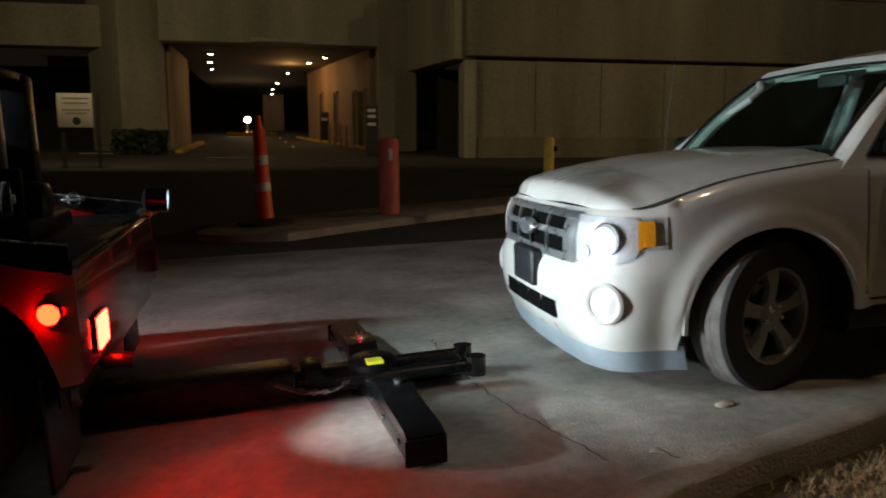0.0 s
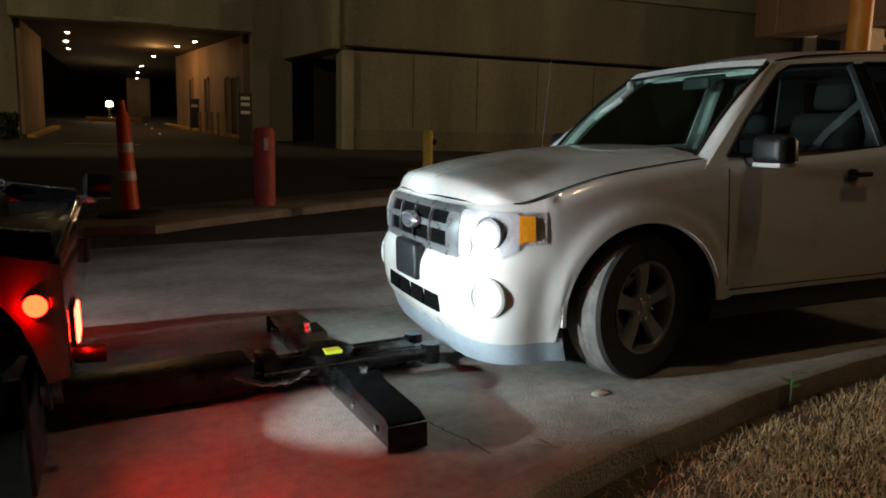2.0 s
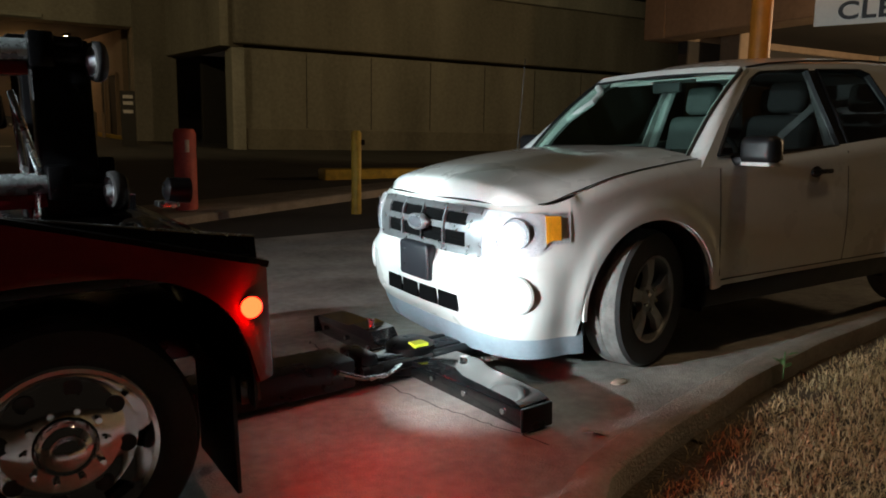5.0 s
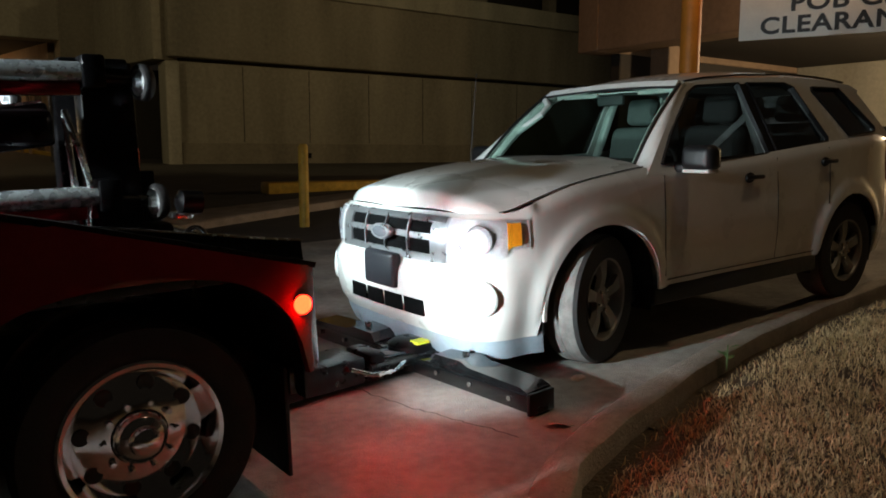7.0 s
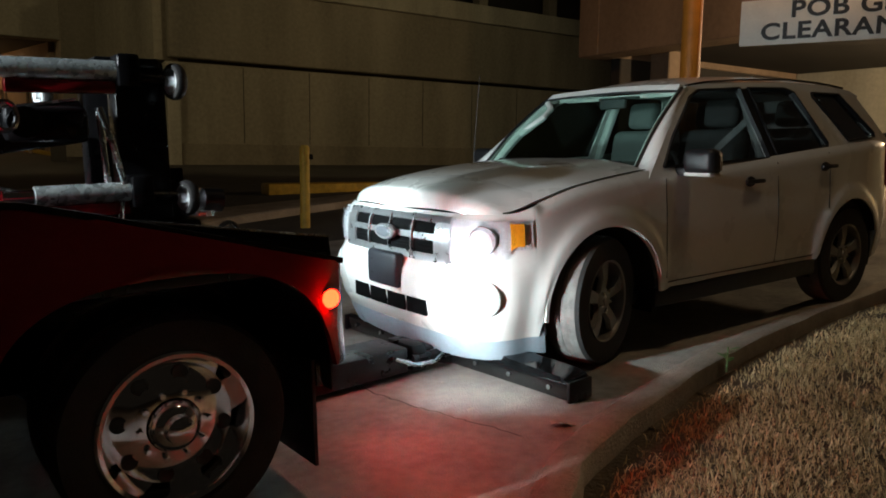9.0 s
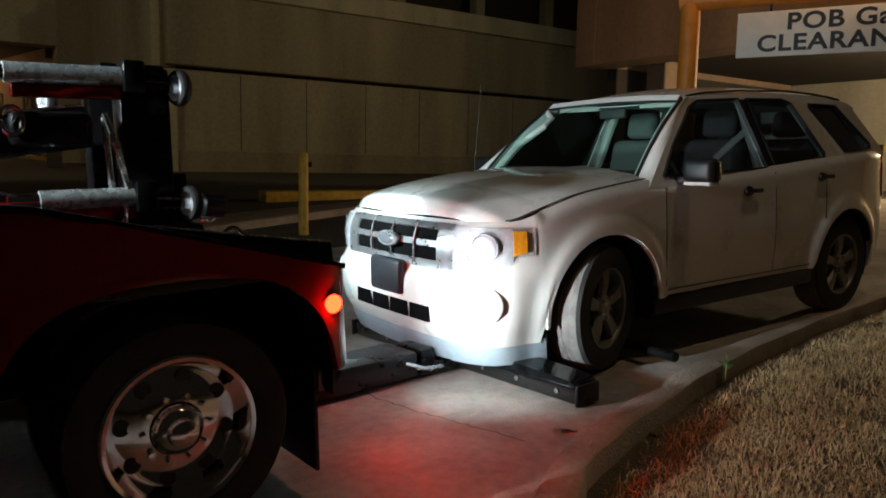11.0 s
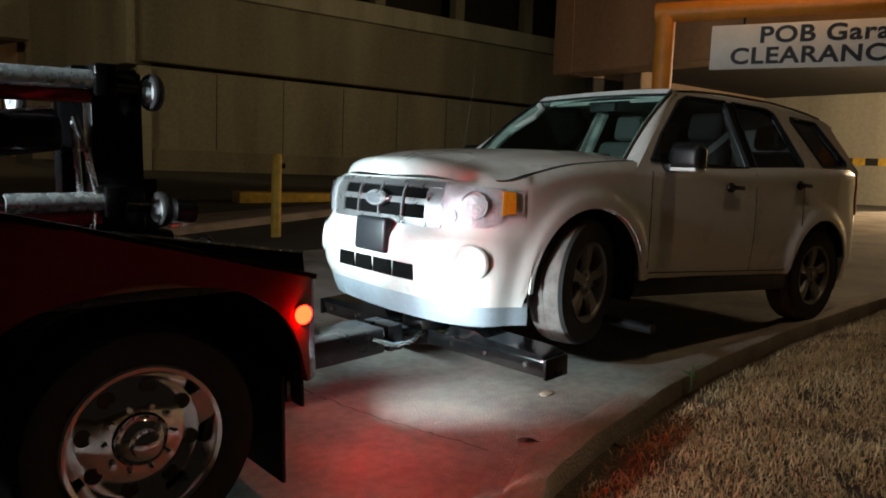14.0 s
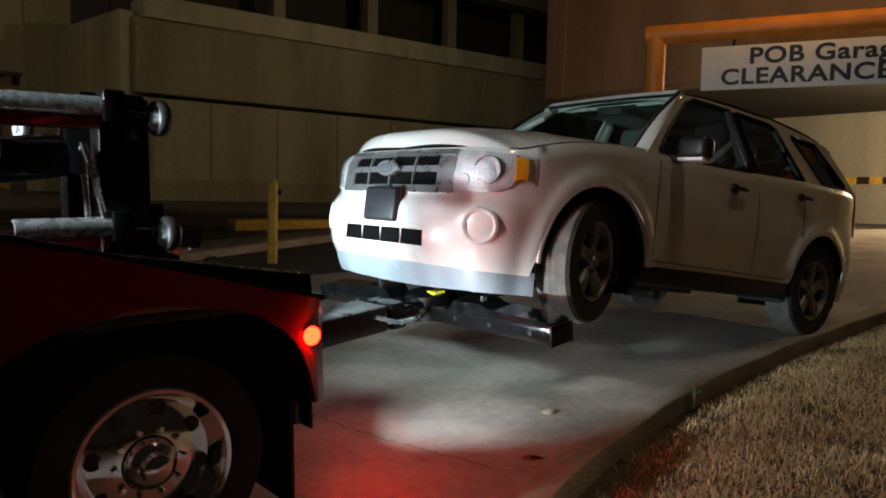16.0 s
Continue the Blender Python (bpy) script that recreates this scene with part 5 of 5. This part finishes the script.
        roller(rig, pose(x1 + 0.19, -0.42, z - 0.035, 0, 0, 12))
        roller(rig, pose(x0 - 0.06, -0.42, z - 0.05, 0, 0, 12))
        roller(rig, pose(x1 - 0.16, 0.20, z - 0.06, 0, 0, 12))
        # Red box put under the tube as the reflection of the red lamps.
        part("red_reflection", box(B(), (x0 + 0.12, -0.41, z - 0.085), (x1 - 0.02, -0.36, z - 0.035), 0.008), M_RED, rig, "red box standing for the red lamps' reflection under the axle")
    part("hose", pipe(B(), [(-0.50, -0.39, 1.45), (-0.47, -0.42, 1.32), (-0.44, -0.41, 1.18), (-0.46, -0.40, 1.02)], 0.012), M_CHROMEW, rig, "braided steel hose")
    part("hook_block", box(B(), (-0.28, -0.24, 1.0), (-0.12, -0.05, 1.16), 0.04), M_BLACKM, rig)
    # work lights
    led_lamp("work_light", t, pose(0.08, 0.52, 1.00, 0, 5, 1), 0.05, G_LED, 0.075, "bright white led work light on the deck edge")
    led_lamp("work_light", t, pose(0.03, -0.66, 0.47, 0, 6, 8), 0.026, G_LED3, 0.067, "small white led work light on the tail")
    for y in (-0.54, 0.54):
        led_lamp("cab_light", t, pose(-2.68, y, 2.05, 0, 13, 0), 0.06, G_LED2, 0.05, "led work light on the cab's rear rack")
    part("light_rack", box(B(), (-2.79, -0.8, 1.92), (-2.72, 0.8, 1.98), 0.01), M_BLACKM, t, "black light rack behind the cab")
    part("light_bracket", box(B(), (0.0, 0.45, 0.92), (0.09, 0.60, 0.95), 0.006), M_CHROMEW, t)
    return t


truck = tow_truck()


def stinger_arm():
    """Wheel-lift arm; its origin is the middle of the crossbar, on the ground's level."""
    s = part("wheel_lift", box(B(), (-1.75, -0.14, 0.07), (-0.40, 0.14, 0.215), 0.02), M_BLACKM, truck, "black steel wheel-lift boom")
    part("inner_boom", box(B(), (-0.45, -0.085, 0.07), (-0.05, 0.085, 0.175), 0.015), M_BLACKW, s)
    part("boom_plate", box(B(), (-0.36, -0.12, 0.06), (-0.26, 0.12, 0.21), 0.015), M_BLACKM, s)
    cb = part("crossbar", box(B(), (-0.075, -0.985, 0.05), (0.075, 0.985, 0.145), 0.012), M_BLACKW, s, "scuffed black crossbar")
    part("pivot_cap", lathe(B(), [(0, 0.215), (0.10, 0.21), (0.13, 0.19), (0.13, 0.05), (0, 0.05)], 28, "Z"), M_BLACKM, cb)
    part("warning_tag", box(B(), (-0.05, -0.13, 0.200), (0.03, -0.06, 0.216), 0.0, pose(0, 0, 0.002, 0, 0, 0)), M_TAG, cb, "yellow-green warning tag")
    for sd in (-1, 1):
        part("top_plate", wedge(sd), M_BLACKW, cb, "sloped steel wheel plate")
        part("end_cap", box(B(), (-0.085, sd * 0.99 - 0.01, 0.045), (0.085, sd * 0.99 + 0.01, 0.15), 0.006), M_BLACKM, cb)
        for y in (0.32, 0.58, 0.86):
            part("bolt", tube(B(), (-0.074, sd * y, 0.10), (-0.086, sd * y, 0.10), 0.014, n=6), M_CHROMEW, cb)
        part("bolt", tube(B(), (0.02, sd * 0.45, 0.20), (0.02, sd * 0.45, 0.225), 0.02, n=6), M_CHROMEW, cb)
    part("stub_arm", box(B(), (0.05, -0.07, 0.06), (0.46, 0.07, 0.165), 0.015), M_BLACKM, s, "black centre arm")
    slide = part("sliding_arm", box(B(), (0.0, -0.055, -0.045), (0.50, 0.055, 0.045), 0.012), M_BLACKW, s, "black sliding inner arm", pose(0.05, 0, 0.11))
    part("hose", pipe(B(), [(-0.5, -0.15, 0.17), (-0.38, -0.17, 0.12), (-0.25, -0.17, 0.11), (-0.12, -0.12, 0.14)], 0.012), M_CHROMEW, s, "braided steel hose")
    part("hose", pipe(B(), [(-0.45, -0.12, 0.13), (-0.32, -0.15, 0.10), (-0.2, -0.14, 0.11)], 0.010), M_CHROMEW, s)
    claws = []
    for sd in (-1, 1):
        cl = part("wheel_claw", tube(B(), (0, 0, 0), (-0.46, 0, 0), 0.036, n=16), M_BLACKM, s, "round black wheel claw", pose(0.52, sd * 0.11, 0.13))
        part("claw_tip", tube(B(), (-0.40, 0, 0), (-0.88, 0, 0), 0.030, n=16), M_BLACKM, cl, "round claw tip")
        part("claw_collar", lathe(B(), [(0, -0.05), (0.05, -0.05), (0.05, 0.05), (0, 0.05)], 20, "Z"), M_BLACKW, cl)
        claws.append(cl)
    return s, claws, slide


def wedge(sd):
    bm = B()
    prof = [(0.26, 0.148), (0.30, 0.195), (0.50, 0.200), (0.56, 0.178), (0.92, 0.165), (0.97, 0.148)]
    rings = []
    for y, z in prof:
        rings.append([bm.verts.new((-0.075, sd * y, 0.14)), bm.verts.new((-0.07, sd * y, z)), bm.verts.new((0.085, sd * y, z + 0.008)), bm.verts.new((0.095, sd * y, 0.14))])
    for p, q in zip(rings, rings[1:]):
        for i in range(3):
            bm.faces.new((p[i], p[i + 1], q[i + 1], q[i]))
    bm.faces.new(rings[0])
    bm.faces.new(rings[-1][::-1])
    return bm


stinger, claws, slide = stinger_arm()


# ---- small things on the ground ----
def litter():
    def on(x, y):
        return ground_z(x, y)
    x, y = -0.29, -0.96
    p = part("dead_leaf", squash(lathe(B(), [(0, 0.012), (0.05, 0.008), (0.06, 0.0)], 12, "Z"), (1, 0.6, 1), (0, 0, 0)), M_DRYLEAF, m=pose(x, y, on(x, y) + 0.002, 0, 0, 20))
    tagged(p, "pale curled dead leaf on the concrete", "leaf")
    x, y = -0.82, -1.38
    p = part("dead_leaf", grid_bm(lambda u, v: Vector((-0.06 + 0.12 * u, (-0.03 + 0.06 * v) * math.sin(math.pi * (0.1 + 0.8 * u)), 0.012 * math.sin(5 * u + v))), 6, 4, 0.002), M_DRYLEAF, m=pose(x, y, on(x, y) + 0.014, 0, 0, -25))
    tagged(p, "pale curled dead leaf on the concrete", "leaf")
    rng = random.Random(11)
    for i in range(14):
        x, y = -1.6 + 3.6 * rng.random(), -1.0 + 1.8 * rng.random()
        s = 0.5 + 0.7 * rng.random()
        p = part("leaf_scrap", grid_bm(lambda u, v: Vector(((-0.025 + 0.05 * u) * s, (-0.012 + 0.024 * v) * s * math.sin(math.pi * (0.1 + .8 * u)), 0.004 * math.sin(6 * u))), 4, 2, 0.001), M_DRYLEAF, m=pose(x, y, on(x, y) + 0.006, 0, 0, rng.random() * 360))
        tagged(p, "small brown leaf scrap on the concrete", "leaf", "leaf scraps")
    # cracks in the slab
    rng = random.Random(4)
    for pts in ([(-1.31, -0.30), (-1.275, -0.55), (-1.22, -0.82), (-1.13, -1.08), (-1.04, -1.41)], [(-1.36, 0.6), (-1.35, 0.2), (-1.31, -0.30)]):
        line = []
        for a, b in zip(pts, pts[1:]):
            for k in range(8):
                f = k / 8
                line.append((a[0] + (b[0] - a[0]) * f + rng.uniform(-.014, .014), a[1] + (b[1] - a[1]) * f + rng.uniform(-.014, .014)))
        bm = B()
        for i in range(len(line) - 1):
            (x0, y0), (x1, y1) = line[i], line[i + 1]
            w0, w1 = 0.0035, 0.0035
            n = Vector((y0 - y1, x1 - x0)).normalized()
            q = [(x0 - n.x * w0, y0 - n.y * w0), (x0 + n.x * w0, y0 + n.y * w0), (x1 + n.x * w1, y1 + n.y * w1), (x1 - n.x * w1, y1 - n.y * w1)]
            bm.faces.new([bm.verts.new((a, b, ground_z(a, b) + 0.004)) for a, b in q])
        tagged(part("slab_crack", bm, M_CRACK, smooth=0), "thin dark crack in the concrete slab", "crack", kind="structure")
    # weed at the kerb
    x, y = 0.59, -1.26
    w = thing("weed", "small green weed at the kerb edge", "plant", pose(x, y, on(x, y) - 0.06))
    for k in range(7):
        a = k * 0.9
        part("leaf", grid_bm(lambda u, v: Vector(((0.01 + 0.055 * u) * math.cos(a) + (v - .5) * 0.03 * math.sin(math.pi * u) * -math.sin(a), (0.01 + 0.055 * u) * math.sin(a) + (v - .5) * 0.03 * math.sin(math.pi * u) * math.cos(a), 0.06 + 0.04 * u - 0.02 * u * u + 0.012 * k)), 5, 2, 0.001), M_LEAF, w)
    part("stem", tube(B(), (0, 0, 0), (0, 0, 0.15), 0.004, n=6), M_LEAF, w)


litter()


def motions():
    # the lift raises the car's front about its rear wheels, after a small nudge backwards
    LIFT = [(0, 0, 0), (12.7, 0, 0), (13.0, 0.6, 0.065), (13.5, 2.5, 0.07), (14.0, 4.2, 0.07), (14.5, 5.85, 0.07), (15.0, 7.7, 0.06), (15.5, 9.0, 0.06), (16.0, 9.1, 0.06)]
    walk(suv, [(t, TILT @ pose(2.62 + dx, 0, 0) @ pose(0, 0, 0, 0, a, 0) @ pose(-2.62, 0, 0)) for t, a, dx in LIFT])
    # the truck backs up, then its tail sinks a little under the load
    BACK = [(0, -2.99, 0), (0.5, -2.84, 0), (1.0, -2.72, 0), (1.5, -2.62, 0), (2.0, -2.585, 0), (2.5, -2.56, 0), (3.0, -2.53, 0), (3.5, -2.48, 0), (4.0, -2.40, 0), (5.2, -2.23, 0),
            (6.5, -2.095, 0), (7.0, -2.045, 0), (7.5, -2.02, 0), (8.0, -1.995, 0), (8.5, -1.975, 0), (9.0, -1.965, 0), (11.5, -1.99, 0), (12.6, -1.99, 0.1), (13.0, -1.955, 0.4), (13.5, -1.955, 0.5),
            (14.5, -1.955, 0.75), (15.5, -1.95, 0.95), (16.0, -1.94, 1.0)]
    walk(truck, [(t, TILT @ pose(x + 0.047, -0.30, -0.005, 0, 0, 2.5) @ pose(-4.9, 0, 0) @ pose(0, 0, 0, 0, sink * 0.45, 0) @ pose(4.9, 0, 0)) for t, x, sink in BACK])
    ARM = [(0, 1.12, 0, 0), (1.5, 1.11, 0, 0), (3.5, 1.10, 0, 0), (4.0, 1.14, 0, 0), (5.2, 1.11, 0, 0), (6.5, 1.09, 0, 0), (7.0, 1.12, 0, 0), (8.5, 1.24, 0, 0), (9.0, 1.29, 0, 0), (10.0, 1.345, 0, 0),
           (11.3, 1.36, 0, 0), (12.8, 1.36, 0, 0), (13.5, 1.34, 0.12, -1), (14.0, 1.34, 0.21, -2), (14.5, 1.34, 0.30, -3), (15.0, 1.34, 0.39, -4), (15.5, 1.34, 0.46, -5), (16.0, 1.34, 0.48, -5)]
    walk(stinger, [(t, pose(x, 0.02, z - 0.03, 0, tilt, 2.5)) for t, x, z, tilt in ARM])
    for cl, sd in zip(claws, (-1, 1)):
        walk(cl, [(t, pose(x, sd * 0.11, 0.13, 0, 0, a)) for t, x, a in ((0, 0.52, 0), (9.0, 0.52, 0), (9.8, 0.90, 0), (10.5, 0.90, sd * -45), (11.2, 0.90, sd * -88), (16, 0.90, sd * -88))])
    walk(slide, [(t, pose(x, 0, 0.11)) for t, x in ((0, 0.02), (9.0, 0.02), (9.8, 0.40), (16, 0.40))])


motions()
